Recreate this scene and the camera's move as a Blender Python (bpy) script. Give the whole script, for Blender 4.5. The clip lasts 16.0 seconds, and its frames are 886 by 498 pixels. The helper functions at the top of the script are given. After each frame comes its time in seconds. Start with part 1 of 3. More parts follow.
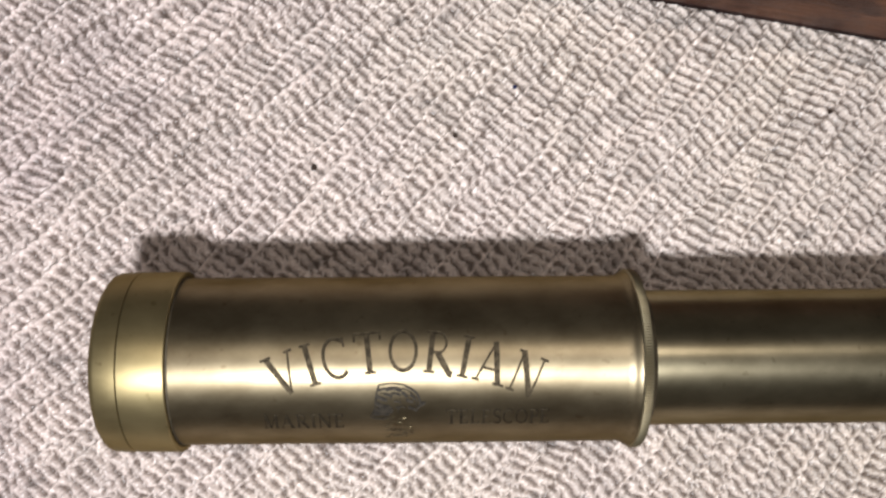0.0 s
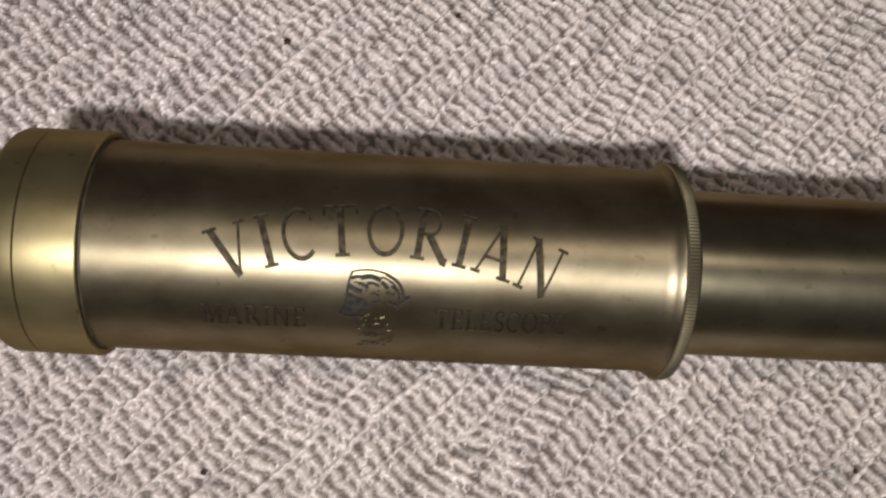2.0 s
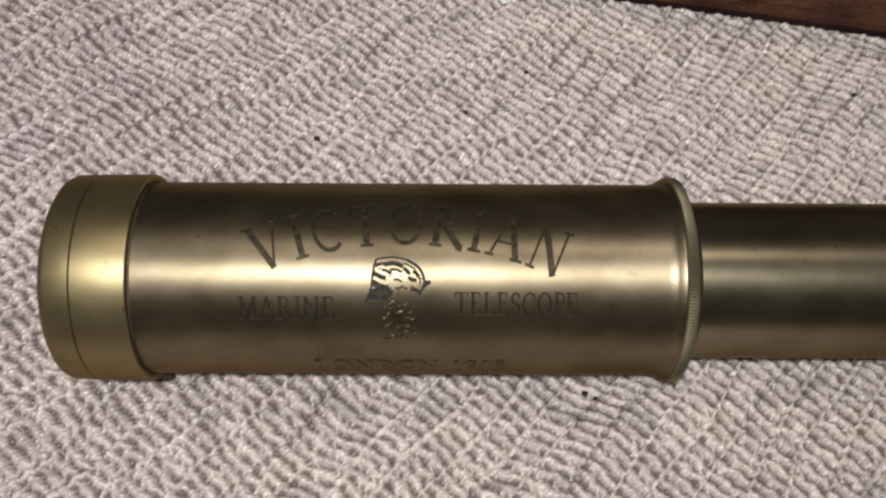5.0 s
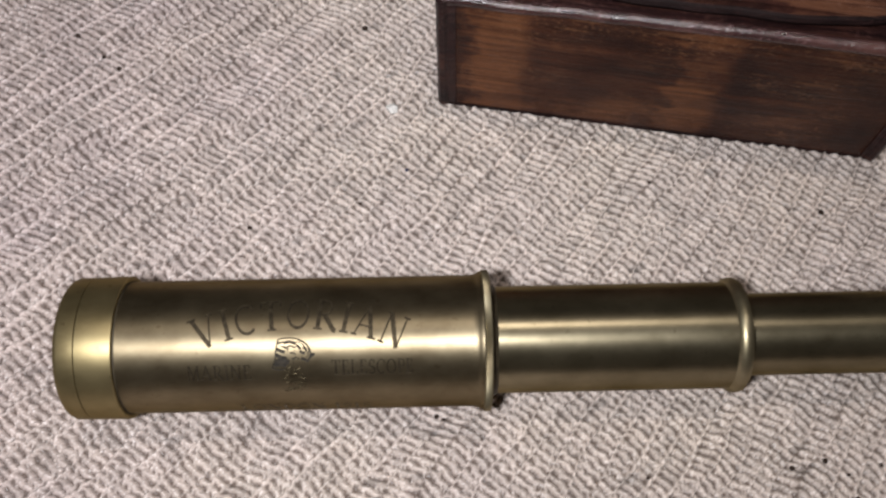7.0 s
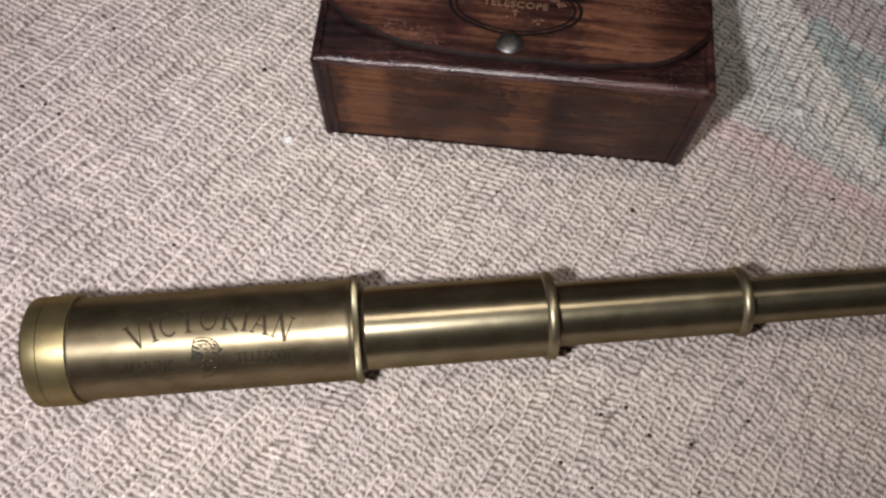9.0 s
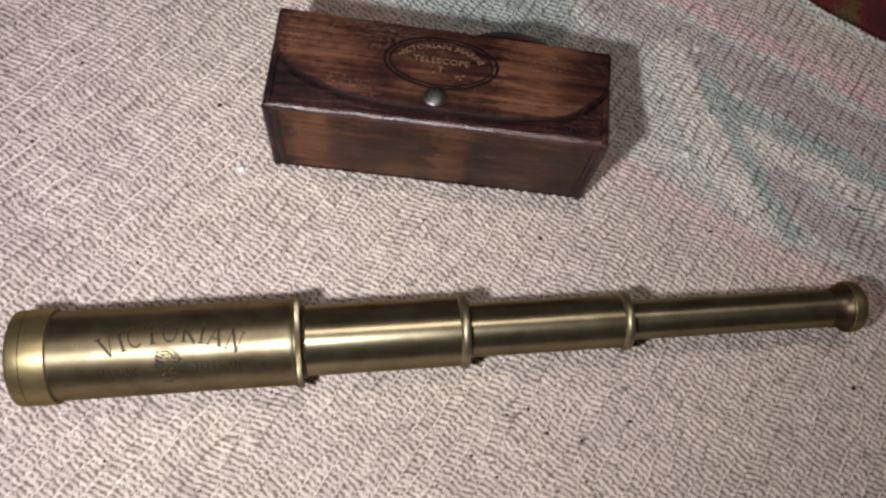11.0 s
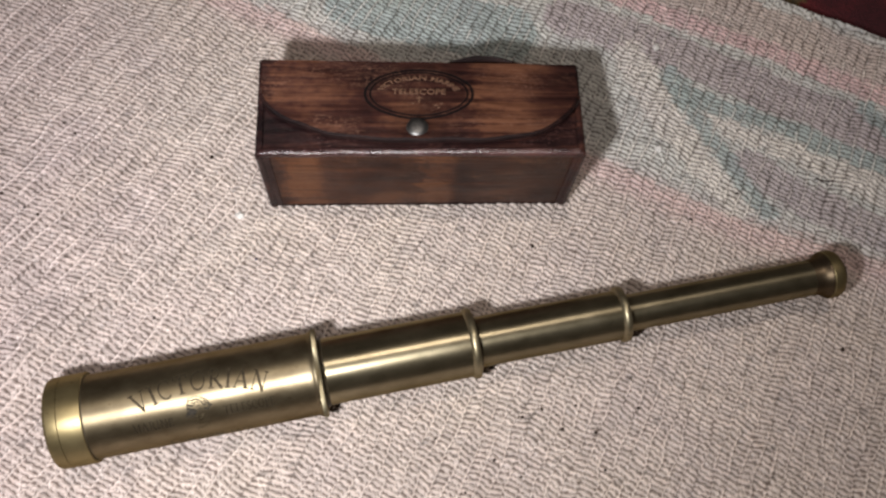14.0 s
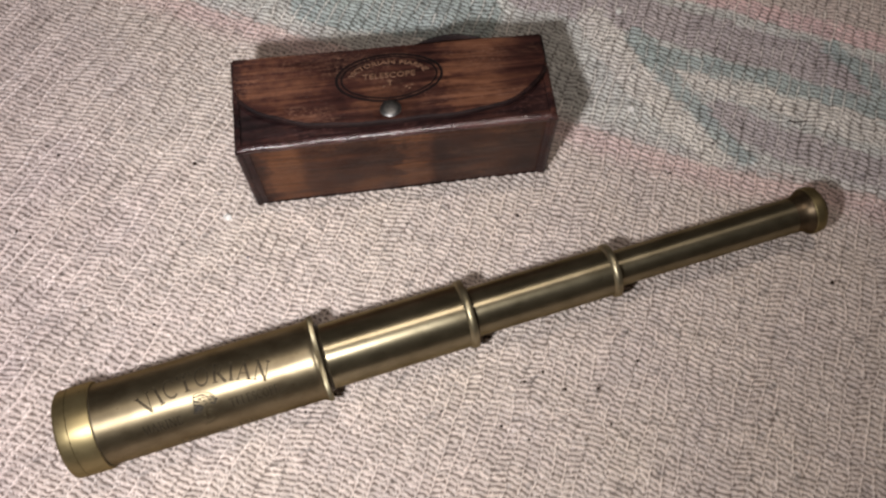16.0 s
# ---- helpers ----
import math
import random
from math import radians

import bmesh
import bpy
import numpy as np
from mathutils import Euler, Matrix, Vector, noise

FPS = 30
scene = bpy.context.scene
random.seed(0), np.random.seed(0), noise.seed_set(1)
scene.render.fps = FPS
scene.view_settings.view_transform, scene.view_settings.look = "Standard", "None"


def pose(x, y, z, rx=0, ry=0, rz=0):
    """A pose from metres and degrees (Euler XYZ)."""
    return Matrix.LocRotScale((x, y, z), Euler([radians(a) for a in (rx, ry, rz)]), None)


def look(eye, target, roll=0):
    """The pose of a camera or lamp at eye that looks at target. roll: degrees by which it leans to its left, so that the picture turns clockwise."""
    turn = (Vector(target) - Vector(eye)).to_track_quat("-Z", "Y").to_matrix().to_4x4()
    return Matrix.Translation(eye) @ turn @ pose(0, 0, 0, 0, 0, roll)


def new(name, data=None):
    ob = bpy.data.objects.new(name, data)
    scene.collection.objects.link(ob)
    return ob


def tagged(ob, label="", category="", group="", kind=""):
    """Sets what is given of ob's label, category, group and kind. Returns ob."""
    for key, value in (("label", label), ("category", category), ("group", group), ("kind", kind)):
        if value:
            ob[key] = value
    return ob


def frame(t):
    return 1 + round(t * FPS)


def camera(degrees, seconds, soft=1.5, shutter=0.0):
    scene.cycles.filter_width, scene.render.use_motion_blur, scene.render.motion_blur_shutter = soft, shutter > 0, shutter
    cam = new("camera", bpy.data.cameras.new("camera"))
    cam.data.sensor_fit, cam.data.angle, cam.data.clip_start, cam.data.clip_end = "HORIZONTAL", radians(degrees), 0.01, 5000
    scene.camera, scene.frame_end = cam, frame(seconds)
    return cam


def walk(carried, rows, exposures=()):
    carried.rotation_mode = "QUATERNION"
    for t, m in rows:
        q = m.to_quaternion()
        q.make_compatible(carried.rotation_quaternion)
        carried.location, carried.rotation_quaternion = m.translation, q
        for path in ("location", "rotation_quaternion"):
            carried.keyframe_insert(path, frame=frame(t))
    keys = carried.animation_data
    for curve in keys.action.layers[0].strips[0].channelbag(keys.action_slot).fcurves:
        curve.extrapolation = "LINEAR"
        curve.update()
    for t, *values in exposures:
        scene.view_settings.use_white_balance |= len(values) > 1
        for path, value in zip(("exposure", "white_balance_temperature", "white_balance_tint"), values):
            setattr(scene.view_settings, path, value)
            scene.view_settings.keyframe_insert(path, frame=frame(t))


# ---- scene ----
# ---------------------------------------------------------------- camera
cam = camera(52.68, 16.0, soft=2.4, shutter=0.3)
PATH = [
    (0, pose(-0.0190, -0.1141, 0.2422, 7.67, -0.97, 9.97)),
    (0.5, pose(-0.0207, -0.1201, 0.2350, 6.67, -2.05, 12.27)),
    (1, pose(-0.0199, -0.1263, 0.2288, 7.11, -2.94, 12.69)),
    (1.5, pose(-0.0190, -0.1310, 0.2196, 7.88, -3.22, 12.84)),
    (2, pose(-0.0171, -0.1407, 0.1961, 10.03, -3.27, 12.81)),
    (2.5, pose(-0.0194, -0.1496, 0.1906, 14.96, -2.50, 11.89)),
    (3, pose(-0.0128, -0.1663, 0.1878, 19.89, -2.12, 10.85)),
    (5.5, pose(-0.0003, -0.2006, 0.1916, 29.94, -0.15, 10.18)),
    (6, pose(0.0057, -0.2021, 0.2228, 29.54, -0.28, 9.68)),
    (6.5, pose(0.0182, -0.2013, 0.2566, 28.50, -0.64, 9.55)),
    (7, pose(0.0313, -0.2040, 0.2803, 26.99, -0.17, 9.02)),
    (7.5, pose(0.0419, -0.2032, 0.3028, 26.50, -0.06, 7.67)),
    (8, pose(0.0548, -0.2057, 0.3189, 25.82, -0.13, 6.65)),
    (8.5, pose(0.0626, -0.2141, 0.3351, 24.95, -0.50, 6.14)),
    (9, pose(0.0694, -0.2159, 0.3601, 24.15, -0.82, 5.71)),
    (9.5, pose(0.0727, -0.2143, 0.3852, 23.81, -1.31, 5.46)),
    (10, pose(0.0769, -0.2195, 0.4039, 23.38, -2.24, 5.23)),
    (12.5, pose(0.0719, -0.2263, 0.4369, 23.09, -5.92, 5.75)),
    (13, pose(0.0683, -0.2319, 0.4451, 23.84, -4.45, 3.67)),
    (13.5, pose(0.0655, -0.2294, 0.4502, 23.85, -3.12, 0.85)),
    (14, pose(0.0675, -0.2256, 0.4471, 23.91, -2.42, -1.77)),
    (14.5, pose(0.0681, -0.2283, 0.4428, 24.14, -1.65, -3.89)),
    (15, pose(0.0713, -0.2309, 0.4402, 24.32, -0.72, -5.65)),
    (15.5, pose(0.0731, -0.2331, 0.4381, 24.18, 0.01, -6.96)),
    (16, pose(0.0739, -0.2453, 0.4468, 24.65, 0.29, -7.38)),
]
walk(cam, PATH, exposures=[(0, -0.30, 6330, 10.5), (0.5, -0.52, 6330, 10.5), (1.5, -0.66, 6360, 11), (2.5, -0.90, 6400, 11), (5.5, -0.90, 6400, 11.8), (7.5, -0.61, 6370, 12.5), (10, -0.43, 6450, 13), (13, -0.29, 6530, 13.2), (16, -0.33, 6600, 13.5)])

# ---------------------------------------------------------------- light
world = bpy.data.worlds.new("room_air")
world.use_nodes = True
world.node_tree.nodes["Background"].inputs["Color"].default_value = (0.75, 0.8, 0.9, 1)
world.node_tree.nodes["Background"].inputs["Strength"].default_value = 0.05
scene.world = world


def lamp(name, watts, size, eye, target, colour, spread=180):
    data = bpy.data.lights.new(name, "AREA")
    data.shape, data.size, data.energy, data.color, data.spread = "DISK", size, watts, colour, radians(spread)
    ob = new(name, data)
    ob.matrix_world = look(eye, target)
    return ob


# ceiling lamp nearly overhead, and a fixed stand-in for the torch by the camera
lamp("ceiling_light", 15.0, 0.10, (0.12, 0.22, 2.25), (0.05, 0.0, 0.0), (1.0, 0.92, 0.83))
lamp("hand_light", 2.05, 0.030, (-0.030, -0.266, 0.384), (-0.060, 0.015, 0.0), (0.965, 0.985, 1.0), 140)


# ---------------------------------------------------------------- materials
def material(name):
    m = bpy.data.materials.new(name)
    m.use_nodes = True
    nt = m.node_tree
    return m, nt, nt.nodes["Principled BSDF"]


def node(nt, kind, **values):
    n = nt.nodes.new(kind)
    for key, value in values.items():
        n.inputs[key].default_value = value
    return n


def ramp(nt, source, stops):
    r = nt.nodes.new("ShaderNodeValToRGB")
    while len(r.color_ramp.elements) < len(stops):
        r.color_ramp.elements.new(0.5)
    for e, (pos, col) in zip(r.color_ramp.elements, stops):
        e.position, e.color = pos, (*col, 1)
    nt.links.new(source, r.inputs["Fac"])
    return r.outputs["Color"]


def mix(nt, a, b, fac, blend="MIX"):
    m = nt.nodes.new("ShaderNodeMix")
    m.data_type, m.blend_type = "RGBA", blend
    for value, socket in ((a, m.inputs[6]), (b, m.inputs[7]), (fac, m.inputs[0])):
        if hasattr(value, "is_linked"):
            nt.links.new(value, socket)
        else:
            socket.default_value = value
    return m.outputs[2]


def mapped(nt, scale, coords="Object", turn=(0, 0, 0)):
    c = nt.nodes.new("ShaderNodeTexCoord")
    m = node(nt, "ShaderNodeMapping", Scale=scale, Rotation=turn)
    nt.links.new(c.outputs[coords], m.inputs["Vector"])
    return m.outputs["Vector"]


def noise_tex(nt, vector, scale, detail=4.0, rough=0.55):
    n = node(nt, "ShaderNodeTexNoise", Scale=scale, Detail=detail, Roughness=rough)
    nt.links.new(vector, n.inputs["Vector"])
    return n.outputs["Fac"]


def bump(nt, bsdf, height, strength, distance):
    b = node(nt, "ShaderNodeBump", Strength=strength, Distance=distance)
    nt.links.new(height, b.inputs["Height"])
    nt.links.new(b.outputs["Normal"], bsdf.inputs["Normal"])


def brass(name, light, dark, rough, spread, brushed=0.0, metal=0.95):
    """Antiqued brass: turned rings of fine scratches round the axis, cloudy patina, a few tarnish spots."""
    m, nt, b = material(name)
    fine = noise_tex(nt, mapped(nt, (2600, 60, 60)), 1.0, 3.0)
    cloud = noise_tex(nt, mapped(nt, (60, 90, 90)), 1.0, 5.0, 0.6)
    spots = noise_tex(nt, mapped(nt, (420, 420, 420)), 1.0, 2.0)
    col = ramp(nt, cloud, [(0.3, dark), (0.68, light)])
    col = mix(nt, col, ramp(nt, spots, [(0.66, (1, 1, 1)), (0.78, (0.55, 0.5, 0.45))]), 0.6, "MULTIPLY")
    nt.links.new(col, b.inputs["Base Color"])
    b.inputs["Metallic"].default_value = metal
    r = node(nt, "ShaderNodeMapRange", **{"To Min": rough - spread, "To Max": rough + spread})
    nt.links.new(mix(nt, cloud, fine, 0.45), r.inputs["Value"])
    nt.links.new(r.outputs["Result"], b.inputs["Roughness"])
    b.inputs["Specular Tint"].default_value = (0.42, 0.38, 0.31, 1)
    if brushed:
        around = nt.nodes.new("ShaderNodeTangent")
        around.direction_type, around.axis = "RADIAL", "X"
        nt.links.new(around.outputs[0], b.inputs["Tangent"])
        b.inputs["Anisotropic"].default_value, b.inputs["Anisotropic Rotation"].default_value = brushed, 0.25
    bump(nt, b, fine, 0.10, 0.00006)
    return m


BRASS = brass("satin_brass", (0.255, 0.207, 0.131), (0.142, 0.110, 0.066), 0.410, 0.05, 0.50, 0.95)
BRASS_CAP = brass("yellow_brass", (0.320, 0.256, 0.132), (0.220, 0.170, 0.084), 0.44, 0.05, 0.4, 0.90)
BRASS_DRAW = brass("drawn_brass", (0.292, 0.250, 0.163), (0.178, 0.147, 0.090), 0.320, 0.05, 0.60, 0.96)
BRASS_DARK = brass("browned_brass", (0.150, 0.112, 0.070), (0.085, 0.060, 0.038), 0.44, 0.05, 0.5)
BRASS_RING = brass("polished_brass", (0.36, 0.310, 0.205), (0.25, 0.207, 0.125), 0.40, 0.05)

ENGRAVED, nt, b = material("engraved_patina")
nt.links.new(ramp(nt, noise_tex(nt, mapped(nt, (900, 900, 900)), 1.0, 3.0), [(0.35, (0.026, 0.020, 0.013)), (0.7, (0.075, 0.058, 0.036))]), b.inputs["Base Color"])
b.inputs["Metallic"].default_value, b.inputs["Roughness"].default_value = 0.7, 0.58
b.inputs["Specular Tint"].default_value = (0.3, 0.27, 0.22, 1)

EMBLEM, nt, b = material("blackened_engraving")
nt.links.new(ramp(nt, noise_tex(nt, mapped(nt, (900, 900, 900)), 1.0, 3.0), [(0.35, (0.016, 0.013, 0.010)), (0.7, (0.045, 0.036, 0.025))]), b.inputs["Base Color"])
b.inputs["Metallic"].default_value, b.inputs["Roughness"].default_value = 0.4, 0.62
b.inputs["Specular IOR Level"].default_value = 0.25

LETTERS, nt, b = material("browned_engraving")
nt.links.new(ramp(nt, noise_tex(nt, mapped(nt, (900, 900, 900)), 1.0, 3.0), [(0.35, (0.020, 0.015, 0.010)), (0.7, (0.056, 0.043, 0.027))]), b.inputs["Base Color"])
b.inputs["Metallic"].default_value, b.inputs["Roughness"].default_value = 0.7, 0.60
b.inputs["Specular Tint"].default_value = (0.4, 0.36, 0.3, 1)

WORN, nt, b = material("worn_engraving")
nt.links.new(ramp(nt, noise_tex(nt, mapped(nt, (900, 900, 900)), 1.0, 3.0), [(0.35, (0.060, 0.046, 0.026)), (0.7, (0.20, 0.16, 0.09))]), b.inputs["Base Color"])
b.inputs["Metallic"].default_value, b.inputs["Roughness"].default_value = 0.9, 0.45

STEEL, nt, b = material("nickel")
nt.links.new(ramp(nt, noise_tex(nt, mapped(nt, (500, 500, 500)), 1.0, 3.0), [(0.3, (0.11, 0.106, 0.10)), (0.7, (0.21, 0.203, 0.195))]), b.inputs["Base Color"])
b.inputs["Metallic"].default_value, b.inputs["Roughness"].default_value = 1.0, 0.46

# dark brass that carries the shade of the ring recesses and cap gap
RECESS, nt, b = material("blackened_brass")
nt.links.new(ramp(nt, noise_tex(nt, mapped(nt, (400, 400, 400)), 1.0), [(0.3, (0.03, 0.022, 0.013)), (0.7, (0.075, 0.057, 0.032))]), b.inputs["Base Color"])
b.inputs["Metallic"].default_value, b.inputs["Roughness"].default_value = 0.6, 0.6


def leather(name, low, mid, high, gloss, patches=None, stain=None):
    """Hand-rubbed hide: streaks along its length, cloudy rubbed patches, pores. patches: stops along its length where the dye is
    rubbed thin; stain: (x, y, radius) of a dark handled spot."""
    m, nt, b = material(name)
    streak = noise_tex(nt, mapped(nt, (9, 210, 210)), 1.0, 5.0, 0.62)
    thin = noise_tex(nt, mapped(nt, (14, 760, 760)), 1.0, 3.0, 0.6)
    patch = noise_tex(nt, mapped(nt, (26, 34, 34)), 1.0, 3.0, 0.5)
    pores = noise_tex(nt, mapped(nt, (1500, 1500, 1500)), 1.0, 2.0)
    mottle = noise_tex(nt, mapped(nt, (190, 240, 240)), 1.0, 4.0, 0.6)
    f = mix(nt, mix(nt, patch, streak, 0.46), mottle, 0.18)
    if patches:
        c = nt.nodes.new("ShaderNodeTexCoord")
        split = nt.nodes.new("ShaderNodeSeparateXYZ")
        nt.links.new(c.outputs["Object"], split.inputs[0])
        shift = node(nt, "ShaderNodeMath")
        shift.operation = "MULTIPLY_ADD"
        shift.inputs[1].default_value, shift.inputs[2].default_value = 6.25, -0.09
        ragged_end = node(nt, "ShaderNodeMath")
        ragged_end.operation = "MULTIPLY_ADD"
        ragged_end.inputs[1].default_value = 0.03
        nt.links.new(mix(nt, streak, mottle, 0.5), ragged_end.inputs[0])
        nt.links.new(split.outputs["X"], ragged_end.inputs[2])
        nt.links.new(ragged_end.outputs[0], shift.inputs[0])
        worn = ramp(nt, shift.outputs[0], [(p, (g, g, g)) for p, g in patches])
        f = mix(nt, f, worn, 0.22)
    col = ramp(nt, f, [(0.40, low), (0.50, mid), (0.60, high)])
    col = mix(nt, col, ramp(nt, thin, [(0.33, (0.30, 0.23, 0.22)), (0.58, (1.1, 1.1, 1.1))]), 0.7, "MULTIPLY")
    scratch = noise_tex(nt, mapped(nt, (45, 1500, 1500), turn=(0, 0, radians(-2))), 1.0, 2.0, 0.5)
    rubbed = ramp(nt, noise_tex(nt, mapped(nt, (26, 48, 48)), 1.0, 2.0, 0.5), [(0.46, (0, 0, 0)), (0.62, (1, 1, 1))])
    marks = mix(nt, rubbed, ramp(nt, scratch, [(0.57, (0, 0, 0)), (0.68, (0.45, 0.45, 0.45))]), 1.0, "MULTIPLY")
    col = mix(nt, col, (high[0] * 1.5, high[1] * 1.8, high[2] * 2.1, 1), marks)
    scuff = noise_tex(nt, mapped(nt, (520, 900, 900)), 1.0, 3.0, 0.65)
    scuffed = mix(nt, rubbed, ramp(nt, scuff, [(0.54, (0, 0, 0)), (0.68, (0.75, 0.75, 0.75))]), 1.0, "MULTIPLY")
    col = mix(nt, col, (high[0] * 1.3, high[1] * 1.55, high[2] * 1.9, 1), scuffed)
    if stain:
        c = nt.nodes.new("ShaderNodeTexCoord")
        away = node(nt, "ShaderNodeVectorMath")
        away.operation = "DISTANCE"
        squash = node(nt, "ShaderNodeMapping", Scale=(1, 1, 0), Location=(-stain[0], -stain[1], 0))
        nt.links.new(c.outputs["Object"], squash.inputs["Vector"])
        nt.links.new(squash.outputs["Vector"], away.inputs[0])
        ragged = node(nt, "ShaderNodeMath")
        ragged.operation = "MULTIPLY_ADD"
        ragged.inputs[1].default_value = 0.020
        nt.links.new(patch, ragged.inputs[0])
        nt.links.new(away.outputs["Value"], ragged.inputs[2])
        col = mix(nt, col, ramp(nt, ragged.outputs[0], [(stain[2] * 0.7, (0.22, 0.18, 0.20)), (stain[2] * 1.7, (1, 1, 1))]), 0.85, "MULTIPLY")
    nt.links.new(col, b.inputs["Base Color"])
    r = node(nt, "ShaderNodeMapRange", **{"To Min": gloss - 0.1, "To Max": gloss + 0.16})
    nt.links.new(streak, r.inputs["Value"])
    nt.links.new(r.outputs["Result"], b.inputs["Roughness"])
    b.inputs["Specular IOR Level"].default_value = 0.28
    bump(nt, b, mix(nt, mix(nt, streak, thin, 0.4), pores, 0.35), 0.7, 0.0010)
    return m


LEATHER = leather("rubbed_leather", (0.0185, 0.0056, 0.0038), (0.053, 0.0166, 0.0080), (0.140, 0.052, 0.0205), 0.34, patches=((0.03, 0.3), (0.09, 0.95), (0.17, 0.85), (0.20, 0.45), (0.49, 0.40), (0.52, 0.85), (0.60, 0.82), (0.63, 0.30), (0.97, 0.30)))
LEATHER_TOP = leather("rubbed_leather_flap", (0.0125, 0.0050, 0.0058), (0.058, 0.0215, 0.0160), (0.190, 0.080, 0.044), 0.34, stain=(0.079, 0.014, 0.017), patches=((0.0, 0.30), (0.05, 0.66), (0.20, 0.62), (0.34, 0.46), (0.46, 0.58), (0.64, 0.50), (0.71, 0.84), (0.84, 0.82), (0.94, 0.56), (1.0, 0.35)))
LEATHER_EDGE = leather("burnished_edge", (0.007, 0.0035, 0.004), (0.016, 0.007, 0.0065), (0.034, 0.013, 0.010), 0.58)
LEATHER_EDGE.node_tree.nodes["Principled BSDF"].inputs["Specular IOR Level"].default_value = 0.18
LEATHER_CREASE = leather("polished_crease", (0.020, 0.0090, 0.0105), (0.050, 0.0215, 0.0205), (0.125, 0.056, 0.046), 0.20)
LEATHER_CREASE.node_tree.nodes["Principled BSDF"].inputs["Specular IOR Level"].default_value = 0.8
LEATHER_TUCK = leather("tuck_leather", (0.008, 0.0040, 0.0050), (0.026, 0.0105, 0.0100), (0.080, 0.031, 0.022), 0.38)

CLOTH, nt, b = material("chenille_weave")
# dye layer: pattern colours with the shade between loops painted in
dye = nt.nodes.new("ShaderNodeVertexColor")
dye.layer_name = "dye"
across = mapped(nt, (1, 1, 1), turn=(0, 0, radians(38)))
twist = node(nt, "ShaderNodeTexWave", Scale=250.0, Distortion=3.0, Detail=2.0)
twist.inputs["Detail Scale"].default_value = 1.5
nt.links.new(across, twist.inputs["Vector"])
fluff = noise_tex(nt, mapped(nt, (1300, 1300, 1300)), 1.0, 3.0, 0.7)
blotch = noise_tex(nt, mapped(nt, (22, 22, 22)), 1.0, 4.0)
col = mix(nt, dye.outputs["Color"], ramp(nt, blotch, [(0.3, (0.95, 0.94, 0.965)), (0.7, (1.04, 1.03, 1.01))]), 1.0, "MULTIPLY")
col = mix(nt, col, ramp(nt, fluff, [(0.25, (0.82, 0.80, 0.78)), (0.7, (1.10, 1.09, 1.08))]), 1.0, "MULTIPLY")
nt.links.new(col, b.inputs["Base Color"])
b.inputs["Roughness"].default_value = 0.36
b.inputs["Sheen Weight"].default_value = 0.12
b.inputs["Specular IOR Level"].default_value = 0.8
bump(nt, b, mix(nt, twist.outputs["Fac"], fluff, 0.45), 0.6, 0.0006)

CARPET, nt, b = material("floral_carpet")
petals = noise_tex(nt, mapped(nt, (19, 19, 19)), 1.0, 4.0, 0.55)
tuft = noise_tex(nt, mapped(nt, (420, 420, 420)), 1.0, 4.0, 0.7)
col = ramp(nt, petals, [(0.31, (0.10, 0.085, 0.035)), (0.39, (0.065, 0.058, 0.038)), (0.43, (0.12, 0.075, 0.025)), (0.46, (0.13, 0.012, 0.016)), (0.63, (0.055, 0.006, 0.010))])
col = mix(nt, col, ramp(nt, tuft, [(0.3, (0.55, 0.55, 0.55)), (0.7, (1.2, 1.2, 1.2))]), 1.0, "MULTIPLY")
nt.links.new(col, b.inputs["Base Color"])
b.inputs["Roughness"].default_value = 0.95
bump(nt, b, tuft, 0.8, 0.002)

PLASTER, nt, b = material("painted_plaster")
nt.links.new(ramp(nt, noise_tex(nt, mapped(nt, (3, 3, 3)), 1.0, 6.0), [(0.3, (0.34, 0.32, 0.30)), (0.7, (0.40, 0.38, 0.355))]), b.inputs["Base Color"])
b.inputs["Roughness"].default_value = 0.9


def plain(name, colour, rough=0.9):
    m, nt, b = material(name)
    f = noise_tex(nt, mapped(nt, (1500, 1500, 1500)), 1.0, 3.0)
    nt.links.new(ramp(nt, f, [(0.3, tuple(0.6 * c for c in colour)), (0.7, tuple(min(1, 1.25 * c) for c in colour))]), b.inputs["Base Color"])
    b.inputs["Roughness"].default_value = rough
    b.inputs["Specular IOR Level"].default_value = 0.2
    return m


CRUMB = plain("dark_crumb", (0.042, 0.027, 0.020))
BLUE_CRUMB = plain("blue_crumb", (0.015, 0.02, 0.07))
FLUFF = plain("white_fluff", (0.74, 0.71, 0.67))
THREAD = plain("stitch_thread", (0.02, 0.012, 0.011))


# ---------------------------------------------------------------- building helpers
def finish(name, bm, mat, parent=None, label="", smooth=38):
    me = bpy.data.meshes.new(name)
    bmesh.ops.recalc_face_normals(bm, faces=bm.faces)
    bm.to_mesh(me)
    bm.free()
    me.materials.append(mat)
    if smooth:
        me.shade_smooth()
        me.set_sharp_from_angle(angle=radians(smooth))
    ob = new(name, me)
    if parent:
        ob.parent = parent
    if label:
        tagged(ob, label)
    return ob


def part(name, bm, mat, parent, label="", smooth=38):
    return finish(name, bm, mat, parent, label, smooth)


def thing(name, m, label, category, group="", kind=""):
    ob = new(name)
    ob.empty_display_size = 0.02
    ob.matrix_world = m
    return tagged(ob, label, category, group, kind)


